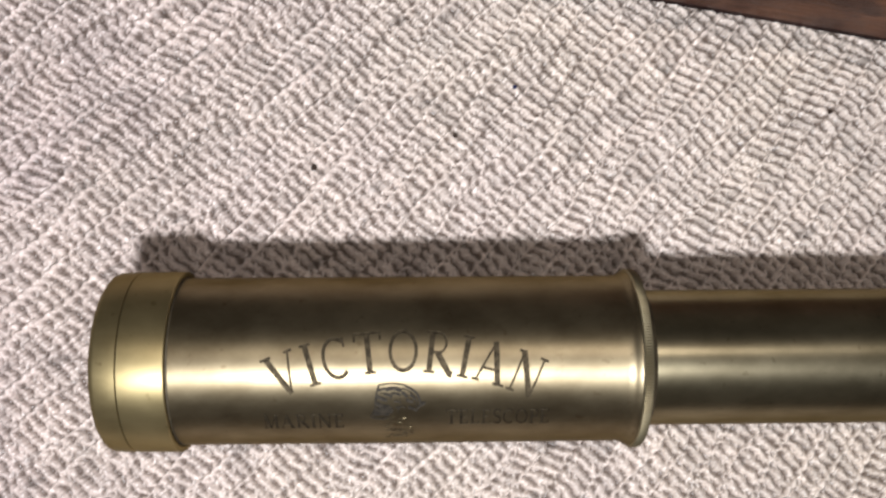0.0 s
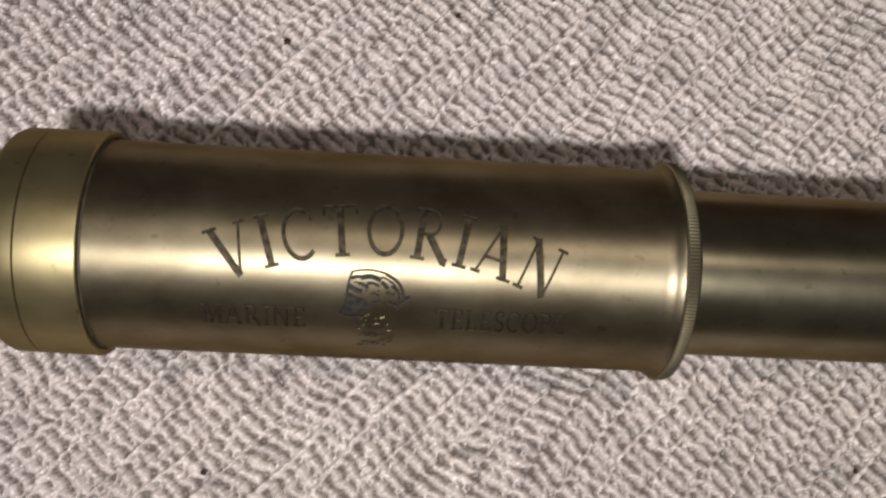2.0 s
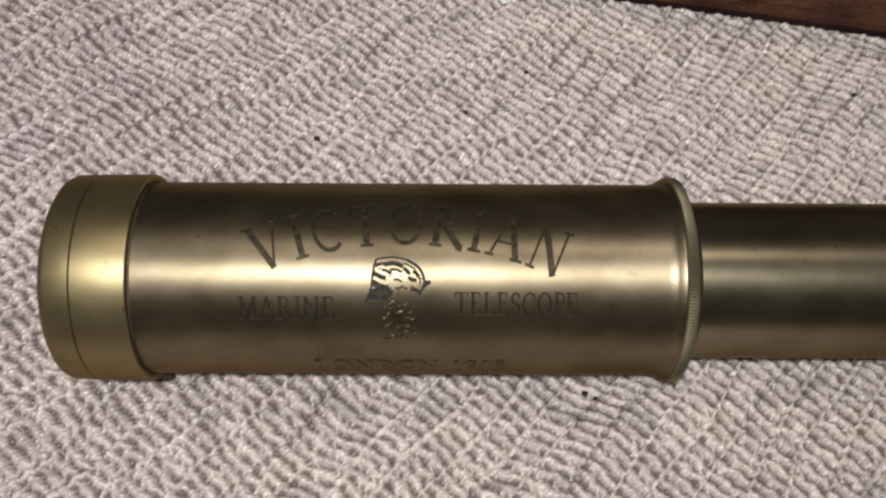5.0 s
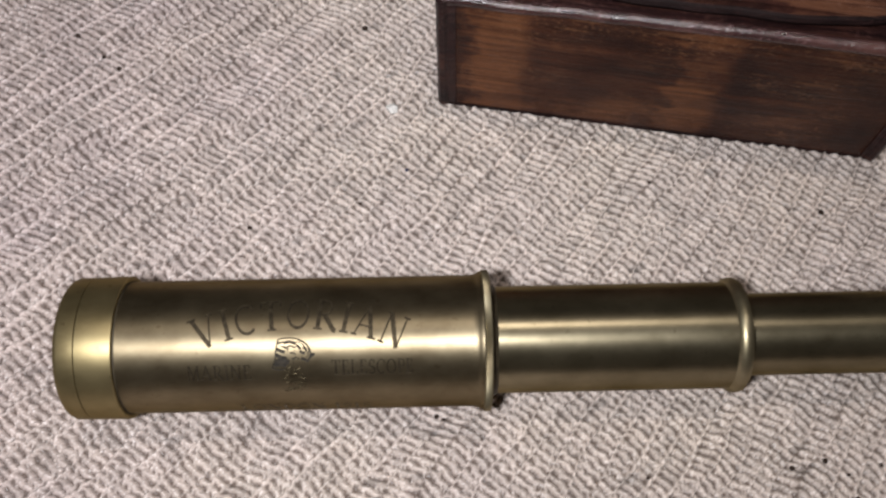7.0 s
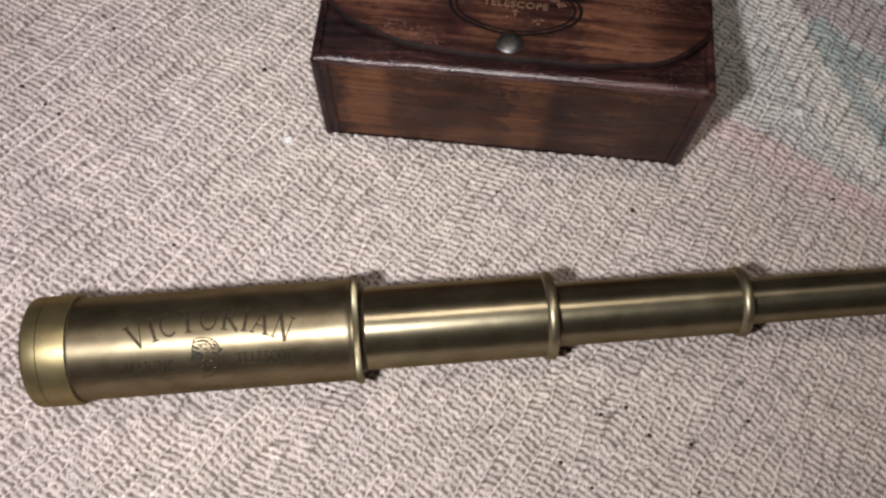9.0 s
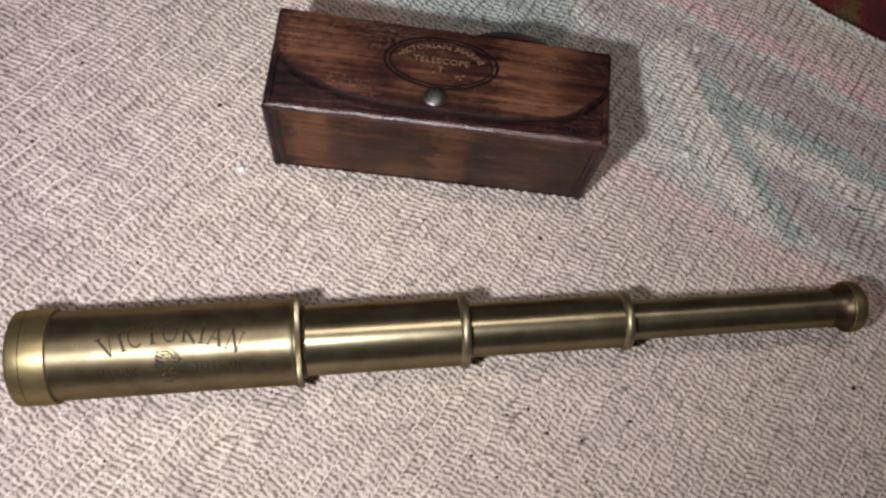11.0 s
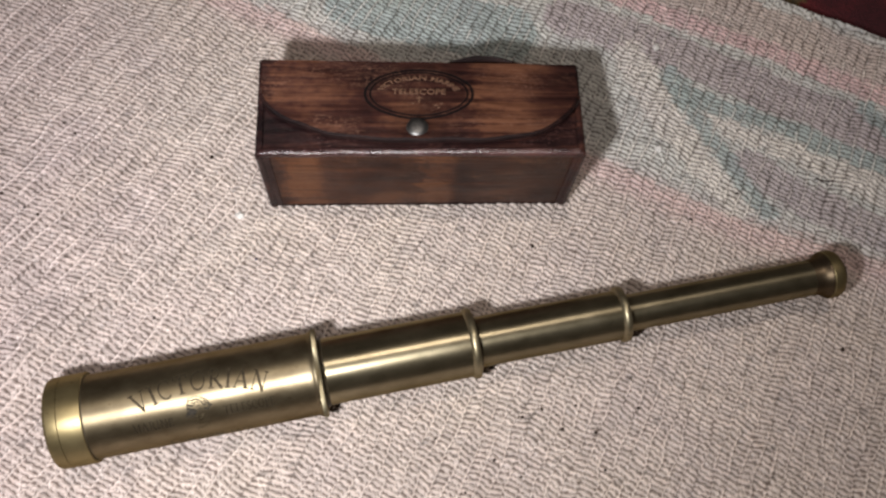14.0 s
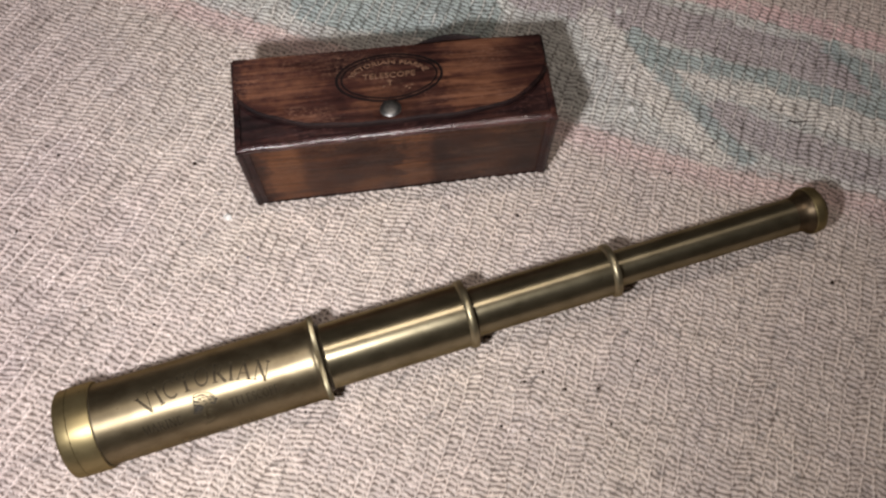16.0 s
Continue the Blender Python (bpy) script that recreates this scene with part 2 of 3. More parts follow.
def slab(name, x0, x1, y0, y1, z0, z1, mat, label, category):
    bm = bmesh.new()
    bmesh.ops.create_cube(bm, size=1, matrix=Matrix.Translation(((x0 + x1) / 2, (y0 + y1) / 2, (z0 + z1) / 2)) @ Matrix.Diagonal((x1 - x0, y1 - y0, z1 - z0, 1)))
    return tagged(finish(name, bm, mat, smooth=0), label, category, kind="structure")


# ---------------------------------------------------------------- the room that closes the place
slab("floor", -1.9, 1.9, -1.9, 1.9, -0.09, -0.0075, CARPET, "dark red floral carpet with olive leaves", "carpet")
slab("wall_north", -1.9, 1.9, 1.9, 2.0, -0.09, 2.4, PLASTER, "plain painted plaster wall", "wall")
slab("wall_south", -1.9, 1.9, -2.0, -1.9, -0.09, 2.4, PLASTER, "plain painted plaster wall", "wall")
slab("wall_east", 1.9, 2.0, -1.9, 1.9, -0.09, 2.4, PLASTER, "plain painted plaster wall", "wall")
slab("wall_west", -2.0, -1.9, -1.9, 1.9, -0.09, 2.4, PLASTER, "plain painted plaster wall", "wall")
slab("ceiling", -2.0, 2.0, -2.0, 2.0, 2.4, 2.5, PLASTER, "plain painted plaster ceiling", "ceiling")


# ---------------------------------------------------------------- the woven throw
RIB, PITCH, WIDE = radians(-19), 0.0029, 0.0080
EDGE_AT, EDGE_DIR = np.array([0.319, 0.1415]), radians(-27)


def chance(a, b=0.0):
    v = np.sin(a * 127.1 + b * 311.7 + 17.3) * 43758.5453
    return v - np.floor(v)


def sway(x, y, k, seed):
    """Slow unevenness between -1 and 1."""
    return (np.sin(k * (x * 1.3 + y * 0.7) + seed) + np.sin(k * (x * -0.6 + y * 1.7) * 1.37 + 2.1 * seed) + np.sin(k * (x * 0.9 - y * 1.1) * 2.3 + 3.7 * seed)) / 3


def cells(x, y):
    """Rib phase, column number, place within the column."""
    x, y = x + 0.0011 * sway(x, y, 95, 1.0), y + 0.0011 * sway(x, y, 88, 4.0)
    v = -x * np.sin(RIB) + y * np.cos(RIB)
    q = np.clip(x, -0.12, 0.10)
    lean = 1.33 * x + (q + 0.12) ** 2 * 1.64 + np.maximum(0, x - 0.10) * 0.72
    c = (lean - y) * 0.53 / WIDE
    c = c + 0.12 * sway(x, y, 150, 2.0)
    k = np.floor(c)
    f = c - k
    return v / PITCH + 0.55 * chance(k) + 0.62 * (f - 0.5) * np.where(chance(k, 3.0) > 0.2, 1, -0.3) + 0.17 * sway(x, y, 560, 7.0) + 0.07 * sway(x, y, 1500, 3.0), k, f, v


def loops(x, y):
    """Height of the weft loops from 0 to 1, of the warp floats beside them, and the column's edge."""
    phase, k, f, v = cells(x, y)
    row = np.floor(phase + 0.5)
    belly = np.sin(np.pi * f)
    rib = (0.5 + 0.5 * np.cos(2 * np.pi * phase)) ** (0.95 - 0.30 * belly)
    rib = rib * (0.66 + 0.34 * belly**0.6) * (0.76 + 0.28 * chance(row, k) + 0.20 * sway(x, y, 900, 5.0) + 0.08 * sway(x, y, 2300, 9.0))
    rib = rib * (1 + 0.07 * np.cos(2 * np.pi * (f * 4 + 0.7 * phase + 3 * chance(k, 9.0))))
    run = np.floor(v / np.where(x + 0.5 * y < 0.05, 0.019, 0.0075) + 5 * chance(k, 5.0))
    printed = np.clip(((x - 0.174) * 0.474 + (y - 0.0365) * 0.880) / 0.004 + 0.5, 0, 1)
    strength = np.clip((chance(k, run) - 0.28 - 0.20 * printed) * 5, 0, 1)
    edge = (np.minimum(f, 1 - f) + 0.025 * np.sin(2 * np.pi * phase)) * WIDE
    floats = strength * np.exp(-((edge / 0.00070) ** 2)) * (0.84 + 0.16 * np.cos(2 * np.pi * (phase + 0.5 * chance(k, 12.0)))) * (0.70 + 0.30 * chance(row, k + 7.0))
    rib = rib * (1 - 0.42 * strength * np.exp(-(((edge - 0.0014) / 0.0006) ** 2)))
    dip = (1 - strength) * np.exp(-((edge / (0.0005 + 0.0003 * printed)) ** 2))
    gap = np.floor(phase)
    for at, odds, wide in ((0.22, 0.44, 0.00055), (0.48, 0.40, 0.00055), (0.74, 0.44, 0.00060), (0.97, 0.50, 0.00050)):
        tie = np.exp(-(((f - at - 0.16 * (chance(gap, k + at) - 0.5) - 0.10 * np.sin(2 * np.pi * phase)) * WIDE / wide) ** 2))
        rib = np.maximum(rib, tie * (chance(gap + 0.3, k + 2 * at) < odds) * (0.45 + 0.35 * chance(gap, k - at)))
    return rib, floats, dip


def weave(x, y):
    rib, floats, dip = loops(x, y)
    return 0.0018 * (rib - 0.9) + 0.0018 * floats * np.clip(1.2 - rib, 0, 1) - 0.00090 * dip * rib + 0.0007 * sway(x, y, 45, 6.0) - 0.0007


def near(x, y, points, half):
    """How deep within a band along a bent line, in metres, positive inside."""
    best = np.full(x.shape, 9.0)
    for (ax, ay), (bx, by) in zip(points, points[1:]):
        dx, dy = bx - ax, by - ay
        t = np.clip(((x - ax) * dx + (y - ay) * dy) / (dx * dx + dy * dy), 0, 1)
        best = np.minimum(best, np.hypot(x - ax - t * dx, y - ay - t * dy))
    return half - best


BEIGE, PINK, TEAL = np.array([0.465, 0.405, 0.36]), np.array([0.45, 0.315, 0.31]), np.array([0.220, 0.263, 0.256])
LILAC, CREAM, GREYGREEN = np.array([0.295, 0.257, 0.256]), np.array([0.45, 0.422, 0.388]), np.array([0.368, 0.366, 0.344])
PINK, TEAL, LILAC, CREAM, GREYGREEN = (1.20 * c for c in (PINK, TEAL, LILAC, CREAM, GREYGREEN))
BANDS = (
    (PINK, 0.9, 0.0066, ((0.190, 0.156), (0.264, 0.120), (0.316, 0.096), (0.353, 0.076), (0.42, 0.044))),
    (LILAC, 1.0, 0.014, ((0.175, 0.130), (0.210, 0.117), (0.263, 0.091), (0.350, 0.046), (0.42, 0.012))),
    (CREAM, 0.9, 0.011, ((0.212, 0.100), (0.226, 0.060), (0.250, 0.020), (0.262, 0.000))),
    (CREAM, 0.9, 0.009, ((0.252, 0.058), (0.301, 0.036), (0.346, 0.006), (0.40, -0.02))),
    (LILAC, 0.9, 0.011, ((0.272, 0.024), (0.300, 0.002), (0.342, -0.022), (0.40, -0.05))),
    (TEAL, 0.85, 0.0066, ((0.234, 0.086), (0.248, 0.070), (0.295, 0.050), (0.348, 0.024), (0.40, -0.002))),
    (TEAL, 0.80, 0.0052, ((0.238, 0.074), (0.257, 0.034), (0.278, -0.008))),
    (TEAL, 0.9, 0.0055, ((0.351, 0.062), (0.362, 0.047), (0.372, 0.024))),
    (TEAL, 0.85, 0.021, ((0.046, 0.142), (0.095, 0.126), (0.135, 0.118))),
)


# Pattern colours of the yarn, plus relief shade painted in by loop height.
def dyes_and_shade(x, y):
    phase, k, f, v = cells(x, y)
    row = np.floor(phase + 0.5)
    jx = x + 0.0040 * (chance(row, k) - 0.5)
    jy = y + 0.0040 * (chance(row, k + 0.5) - 0.5)
    col = np.tile(BEIGE, (len(x), 1))
    tint = 0.5 + 0.5 * sway(x, y, 24, 3.0)
    col = col * (1 - 0.35 * tint[:, None]) + np.array([0.45, 0.375, 0.355]) * (0.35 * tint[:, None])
    # rosier and slightly darker towards the right
    rosy = (0.6 * np.clip((x - 0.07 - 0.5 * (y + 0.05)) / 0.22, 0, 1))[:, None]
    col = col * (1 - rosy) + np.array([0.42, 0.350, 0.305]) * rosy
    lilac = (0.7 * np.clip((-0.035 - x + 0.03 * sway(x, y, 30, 5.0)) / 0.10, 0, 1))[:, None]
    col = col * (1 - lilac) + np.array([0.425, 0.350, 0.340]) * lilac
    q = (jx - 0.174) * 0.474 + (jy - 0.0365) * 0.880
    q = q - np.clip((x - 0.265) * 0.2, 0, 0.012)
    inside = np.clip(q / 0.002 + 0.5, 0, 1)[:, None]
    col = col * (1 - inside) + GREYGREEN * inside
    far = np.clip((near(jx, jy, ((0.19, 0.176), (0.36, 0.094), (0.46, 0.045)), 0.017)) / 0.004 + 0.5, 0, 1)[:, None] * inside
    col = col * (1 - far) + np.array([0.44, 0.37, 0.335]) * far
    rim = (np.exp(-(((q + 0.007) / 0.009) ** 2)) * 0.52)[:, None]
    col = col * (1 - rim) + PINK * rim
    for dye_colour, amount, half, points in BANDS:
        w = (amount * np.clip(near(jx, jy, points, half) / 0.003 + 0.5, 0, 1))[:, None]
        col = col * (1 - w) + dye_colour * w
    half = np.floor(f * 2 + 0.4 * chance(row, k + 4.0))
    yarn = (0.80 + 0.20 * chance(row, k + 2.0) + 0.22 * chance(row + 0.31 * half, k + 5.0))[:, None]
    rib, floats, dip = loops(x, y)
    # ridges lighter, gaps darker: the weave's shade is put into the colour
    ridge = np.clip((np.maximum(rib * (1 - 0.5 * dip), 1.1 * floats) - 0.16) / 0.32, 0, 1)[:, None]
    # floats inside the print are mixed towards white
    pale_float = (0.75 * inside[:, 0] * floats)[:, None]
    col = col * (1 - pale_float) + np.array([0.58, 0.54, 0.50]) * pale_float
    gap_shade = col * (np.array([0.30, 0.258, 0.230]) * (1 - 0.2 * inside))
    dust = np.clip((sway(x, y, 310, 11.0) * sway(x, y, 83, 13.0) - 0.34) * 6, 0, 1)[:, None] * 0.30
    return np.clip((gap_shade * (1 - ridge) + col * np.array([1.36, 1.36, 1.36]) * ridge) * (yarn + 0.14 * floats[:, None]) * (1 - dust), 0, 1)


def beyond_edge(x, y):
    """Distance past the hem of the throw."""
    n = np.array([-math.sin(EDGE_DIR), math.cos(EDGE_DIR)])
    return (x - EDGE_AT[0]) * n[0] + (y - EDGE_AT[1]) * n[1] + 0.0012 * sway(x, y, 60, 8.0) - 0.25 * ((x - EDGE_AT[0]) * math.cos(EDGE_DIR) + (y - EDGE_AT[1]) * math.sin(EDGE_DIR)) ** 2


def weave_sheet(name, x0, x1, y0, y1, step, parent, hole=None):
    nx, ny = int(round((x1 - x0) / step)) + 1, int(round((y1 - y0) / step)) + 1
    gx, gy = np.meshgrid(np.linspace(x0, x1, nx), np.linspace(y0, y1, ny))
    x, y = gx.ravel(), gy.ravel()
    past = beyond_edge(x, y)
    z = weave(x, y) * (1 - 0.7 * np.exp(-((past / 0.0035) ** 2)))
    z = z + 0.0012 * np.exp(-(((past + 0.0015) / 0.0015) ** 2))
    z = np.where(past > -0.0012, z - 3.0 * (past + 0.0012), z)
    i = (np.arange(ny - 1)[:, None] * nx + np.arange(nx - 1)[None]).ravel()
    keep = past[i] < 0.0012
    if hole:
        hx, hy = x[i] + step / 2, y[i] + step / 2
        keep &= ~((hx > hole[0] + step) & (hx < hole[1] - step) & (hy > hole[2] + step) & (hy < hole[3] - step))
    i = i[keep]
    quads = np.stack([i, i + 1, i + nx + 1, i + nx], 1)
    used = np.zeros(nx * ny, bool)
    used[quads.ravel()] = True
    order = np.cumsum(used) - 1
    quads = order[quads]
    places = np.stack([x, y, z], 1)[used]
    me = bpy.data.meshes.new(name)
    me.vertices.add(len(places))
    me.vertices.foreach_set("co", places.ravel())
    me.loops.add(quads.size)
    me.loops.foreach_set("vertex_index", quads.ravel().astype(np.int32))
    me.polygons.add(len(quads))
    me.polygons.foreach_set("loop_start", np.arange(0, quads.size, 4, dtype=np.int32))
    me.update(calc_edges=True)
    # holds the dyes together with the painted shade of the gaps
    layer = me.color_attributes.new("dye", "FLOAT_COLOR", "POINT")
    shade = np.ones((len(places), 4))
    shade[:, :3] = dyes_and_shade(places[:, 0], places[:, 1])
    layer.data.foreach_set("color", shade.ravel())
    me.shade_smooth()
    me.materials.append(CLOTH)
    ob = new(name, me)
    ob.parent = parent
    return ob


throw = thing("woven_throw", pose(0, 0, 0), "beige chenille woven throw with pastel pink and teal pattern", "blanket", kind="structure")
FINE = (-0.172, 0.116, -0.184, 0.040)
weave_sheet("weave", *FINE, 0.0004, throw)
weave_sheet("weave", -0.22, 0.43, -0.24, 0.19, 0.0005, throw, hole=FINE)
bm = bmesh.new()
u, n = Vector((math.cos(EDGE_DIR), math.sin(EDGE_DIR), 0)), Vector((-math.sin(EDGE_DIR), math.cos(EDGE_DIR), 0))
base = Vector((EDGE_AT[0], EDGE_AT[1], 0)) - 0.001 * n
ring = [base - 1.0 * u, base + 0.5 * u, base + 0.5 * u - 0.95 * n, base - 1.0 * u - 0.95 * n]
low = [bm.verts.new(p + Vector((0, 0, -0.0075))) for p in ring]
top = [bm.verts.new(p + Vector((0, 0, -0.0034))) for p in ring]
bm.faces.new(low), bm.faces.new(top)
for a in range(4):
    bm.faces.new((low[a], low[a - 1], top[a - 1], top[a]))
part("backing", bm, plain("backing_cloth", (0.40, 0.345, 0.315)), throw, smooth=0)


# ---------------------------------------------------------------- the telescope
AXIS_R = 0.0216
telescope = thing("telescope", pose(-0.11085, -0.12837, AXIS_R, 0, 0.245, 10.46), "antique brass telescope drawn out to full length", "telescope")


def lathe(profile, steps=144, knurl=None):
    """A turned piece round the x axis from rows of (place along, radius). knurl: (from, to, depth)."""
    bm = bmesh.new()
    rows = []
    for s, r in profile:
        row = []
        for i in range(steps):
            a = 2 * math.pi * i / steps
            d = r
            if knurl and knurl[0] <= s <= knurl[1] and i % 2:
                d = r - knurl[2]
            row.append(bm.verts.new((s, -d * math.sin(a), d * math.cos(a))))
        rows.append(row)
    for p, q in zip(rows, rows[1:]):
        for i in range(steps):
            j = (i + 1) % steps
            bm.faces.new((p[i], p[j], q[j], q[i]))
    return bm


part("objective_cap", lathe([(0.0195, 0.0030), (0.0195, 0.0165), (0.0180, 0.0175), (0.0176, 0.0190), (0.0178, 0.0203), (0.0184, 0.0211), (0.0193, 0.0215), (0.0239, 0.0216), (0.02405, 0.0213)]), BRASS_CAP, telescope, "yellow brass cap with rounded rim")
part("cap_collar", lathe([(0.02415, 0.0213), (0.0243, 0.0216), (0.0340, 0.0217), (0.0345, 0.02155), (0.0347, 0.0212), (0.0346, 0.0204), (0.0339, 0.0200)]), BRASS_CAP, telescope)
part("main_tube", lathe([(0.0215, 0.0200), (0.0340, 0.02012), (0.06, 0.02012), (0.10, 0.02012), (0.1378, 0.02012), (0.1390, 0.0203), (0.1398, 0.0206), (0.1404, 0.0211), (0.1410, 0.0212), (0.1412, 0.0206)]), BRASS, telescope)
# dark band painted in as the shade behind the cap collar
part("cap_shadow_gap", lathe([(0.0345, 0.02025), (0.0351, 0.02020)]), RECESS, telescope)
part("main_ring", lathe([(0.1411, 0.0203), (0.1411, 0.0213), (0.1414, 0.0217), (0.1430, 0.0217), (0.1433, 0.0215), (0.1435, 0.0210), (0.1435, 0.0185)], 420, (0.1414, 0.1430, 0.00024)), BRASS_RING, telescope, "knurled brass ring")
# the stop discs have the shade inside the rings put into their colour
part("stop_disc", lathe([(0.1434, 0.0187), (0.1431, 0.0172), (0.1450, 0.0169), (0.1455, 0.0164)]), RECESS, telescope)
part("draw_tube", lathe([(0.139, 0.01646), (0.16, 0.01646), (0.19, 0.01646), (0.2160, 0.01646)]), BRASS_DRAW, telescope)
part("draw_ring", lathe([(0.2158, 0.0163), (0.2163, 0.0169), (0.2172, 0.0176), (0.2180, 0.01775), (0.2192, 0.01775), (0.2200, 0.0174), (0.2202, 0.0168), (0.2202, 0.0142)]), BRASS_RING, telescope)
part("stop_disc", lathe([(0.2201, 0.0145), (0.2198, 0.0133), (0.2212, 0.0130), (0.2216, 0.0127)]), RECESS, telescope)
part("draw_tube", lathe([(0.217, 0.01274), (0.24, 0.01274), (0.27, 0.01274), (0.2942, 0.01274)]), BRASS_DRAW, telescope)
part("draw_ring", lathe([(0.2940, 0.0126), (0.2945, 0.0132), (0.2953, 0.0141), (0.2961, 0.01430), (0.2973, 0.01430), (0.2981, 0.0140), (0.2983, 0.0134), (0.2983, 0.0110)]), BRASS_RING, telescope)
part("stop_disc", lathe([(0.2982, 0.0112), (0.2979, 0.0102), (0.2992, 0.0098), (0.2996, 0.0095)]), RECESS, telescope)
part("draw_tube", lathe([(0.295, 0.00950), (0.32, 0.00950), (0.36, 0.00950), (0.4025, 0.00950)]), BRASS_DRAW, telescope)
part("eyepiece", lathe([(0.4000, 0.00950), (0.4026, 0.00962), (0.4046, 0.0100), (0.4060, 0.0107), (0.4070, 0.0115), (0.4077, 0.0121), (0.4082, 0.0123), (0.4086, 0.0122)]), BRASS_DARK, telescope, "flared browned brass eyepiece")
# brighter brass here puts the lamp's highlight into the collar's colour
part("eyepiece_collar", lathe([(0.4085, 0.0122), (0.4089, 0.01265), (0.4110, 0.0127), (0.4132, 0.0125), (0.4146, 0.0119), (0.4153, 0.0110), (0.4154, 0.0102)]), BRASS_CAP, telescope, "bright brass collar")
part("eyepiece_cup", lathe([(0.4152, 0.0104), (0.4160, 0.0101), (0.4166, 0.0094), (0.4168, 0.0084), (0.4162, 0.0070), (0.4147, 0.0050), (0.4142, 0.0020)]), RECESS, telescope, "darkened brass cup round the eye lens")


# engraved writing, laid round the tube: (along, round) in metres from the tube's top line towards the viewer
TUBE_R = 0.02012


def wrapped(s, a, lift):
    r, t = TUBE_R + lift, a / TUBE_R
    return Vector((s, -r * math.sin(t), r * math.cos(t)))


def arc(cx, cy, rx, ry, a0, a1, steps=14):
    return [(cx + rx * math.cos(radians(a0 + (a1 - a0) * i / steps)), cy + ry * math.sin(radians(a0 + (a1 - a0) * i / steps))) for i in range(steps + 1)]


FAT, FINE_W = 0.165, 0.065


def serif(x, y, half=0.17):
    return ([(x - half, y), (x + half, y)], FINE_W)


def strokes(ch):
    """A letter one unit high with thick and thin strokes and serifs; and its width."""
    stem = lambda x: ([(x, 0), (x, 1)], FAT)
    feet = lambda x: [serif(x, 0.02), serif(x, 0.98)]
    if ch == "V":
        return [([(0.10, 1), (0.46, 0)], FAT), ([(0.80, 1), (0.46, 0)], FINE_W), serif(0.10, 0.98), serif(0.80, 0.98, 0.13)], 0.92
    if ch == "I":
        return [stem(0.2)] + feet(0.2), 0.40
    if ch == "C":
        return [(arc(0.46, 0.5, 0.38, 0.47, 48, 312, 22), 0.10), ([(0.74, 0.95), (0.74, 0.72)], FINE_W)], 0.84
    if ch == "T":
        return [stem(0.42), serif(0.42, 0.02), ([(0.02, 0.97), (0.82, 0.97)], 0.06), ([(0.03, 0.99), (0.03, 0.78)], FINE_W), ([(0.81, 0.99), (0.81, 0.78)], FINE_W)], 0.84
    if ch == "O":
        return [(arc(0.46, 0.5, 0.39, 0.47, 0, 360, 32), 0.10)], 0.92
    if ch in "RP":
        out = [stem(0.2)] + feet(0.2) + [([(0.2, 0.97), (0.4, 0.97)] + arc(0.42, 0.73, 0.22, 0.24, 90, -90, 12) + [(0.2, 0.49)], 0.075)]
        return (out + [([(0.40, 0.49), (0.80, 0.02), (0.90, 0.0)], FAT)], 0.90) if ch == "R" else (out, 0.68)
    if ch == "A":
        return [([(0.10, 0), (0.44, 1)], FINE_W), ([(0.42, 1), (0.80, 0)], FAT), ([(0.22, 0.34), (0.66, 0.34)], FINE_W), serif(0.10, 0.02, 0.12), serif(0.80, 0.02)], 0.92
    if ch == "N":
        return [([(0.16, 0), (0.16, 1)], FINE_W), ([(0.14, 1), (0.80, 0)], FAT), ([(0.80, 0), (0.80, 1)], FINE_W), serif(0.16, 0.02, 0.13), serif(0.12, 0.98, 0.12), serif(0.80, 0.98, 0.13)], 0.96
    if ch == "M":
        return [([(0.14, 0), (0.18, 1)], FINE_W), ([(0.18, 1), (0.52, 0)], FAT), ([(0.52, 0), (0.86, 1)], FINE_W), ([(0.88, 1), (0.92, 0)], FAT), serif(0.14, 0.02, 0.12), serif(0.92, 0.02), serif(0.14, 0.98, 0.1), serif(0.92, 0.98, 0.12)], 1.08
    if ch in "EL":
        out = [stem(0.2)] + feet(0.2) + [([(0.2, 0.03), (0.66, 0.03)], 0.06), ([(0.66, 0.0), (0.66, 0.22)], FINE_W)]
        return (out + [([(0.2, 0.97), (0.62, 0.97)], 0.06), ([(0.62, 1), (0.62, 0.8)], FINE_W), ([(0.2, 0.52), (0.52, 0.52)], 0.06)] if ch == "E" else out), 0.74
    if ch == "S":
        return [(arc(0.34, 0.74, 0.23, 0.23, 40, 250, 12) + arc(0.34, 0.26, 0.26, 0.23, 75, -150, 12), 0.10), ([(0.55, 0.97), (0.55, 0.74)], FINE_W)], 0.66
    if ch == "D":
        return [stem(0.2)] + feet(0.2) + [([(0.2, 0.97), (0.36, 0.97)] + arc(0.38, 0.5, 0.40, 0.47, 90, -90, 16) + [(0.2, 0.03)], 0.085)], 0.90
    if ch == "1":
        return [stem(0.25), serif(0.25, 0.02), ([(0.08, 0.86), (0.25, 1)], FINE_W)], 0.50
    if ch == "9":
        return [(arc(0.32, 0.70, 0.22, 0.27, 0, 360, 18), 0.08), (arc(0.12, 0.66, 0.42, 0.64, 0, -80, 10), 0.08)], 0.64
    if ch == "5":
        return [([(0.56, 0.96), (0.18, 0.96), (0.15, 0.55)], 0.07), (arc(0.30, 0.32, 0.25, 0.29, 130, -140, 14), 0.09)], 0.64
    return [], 0.42


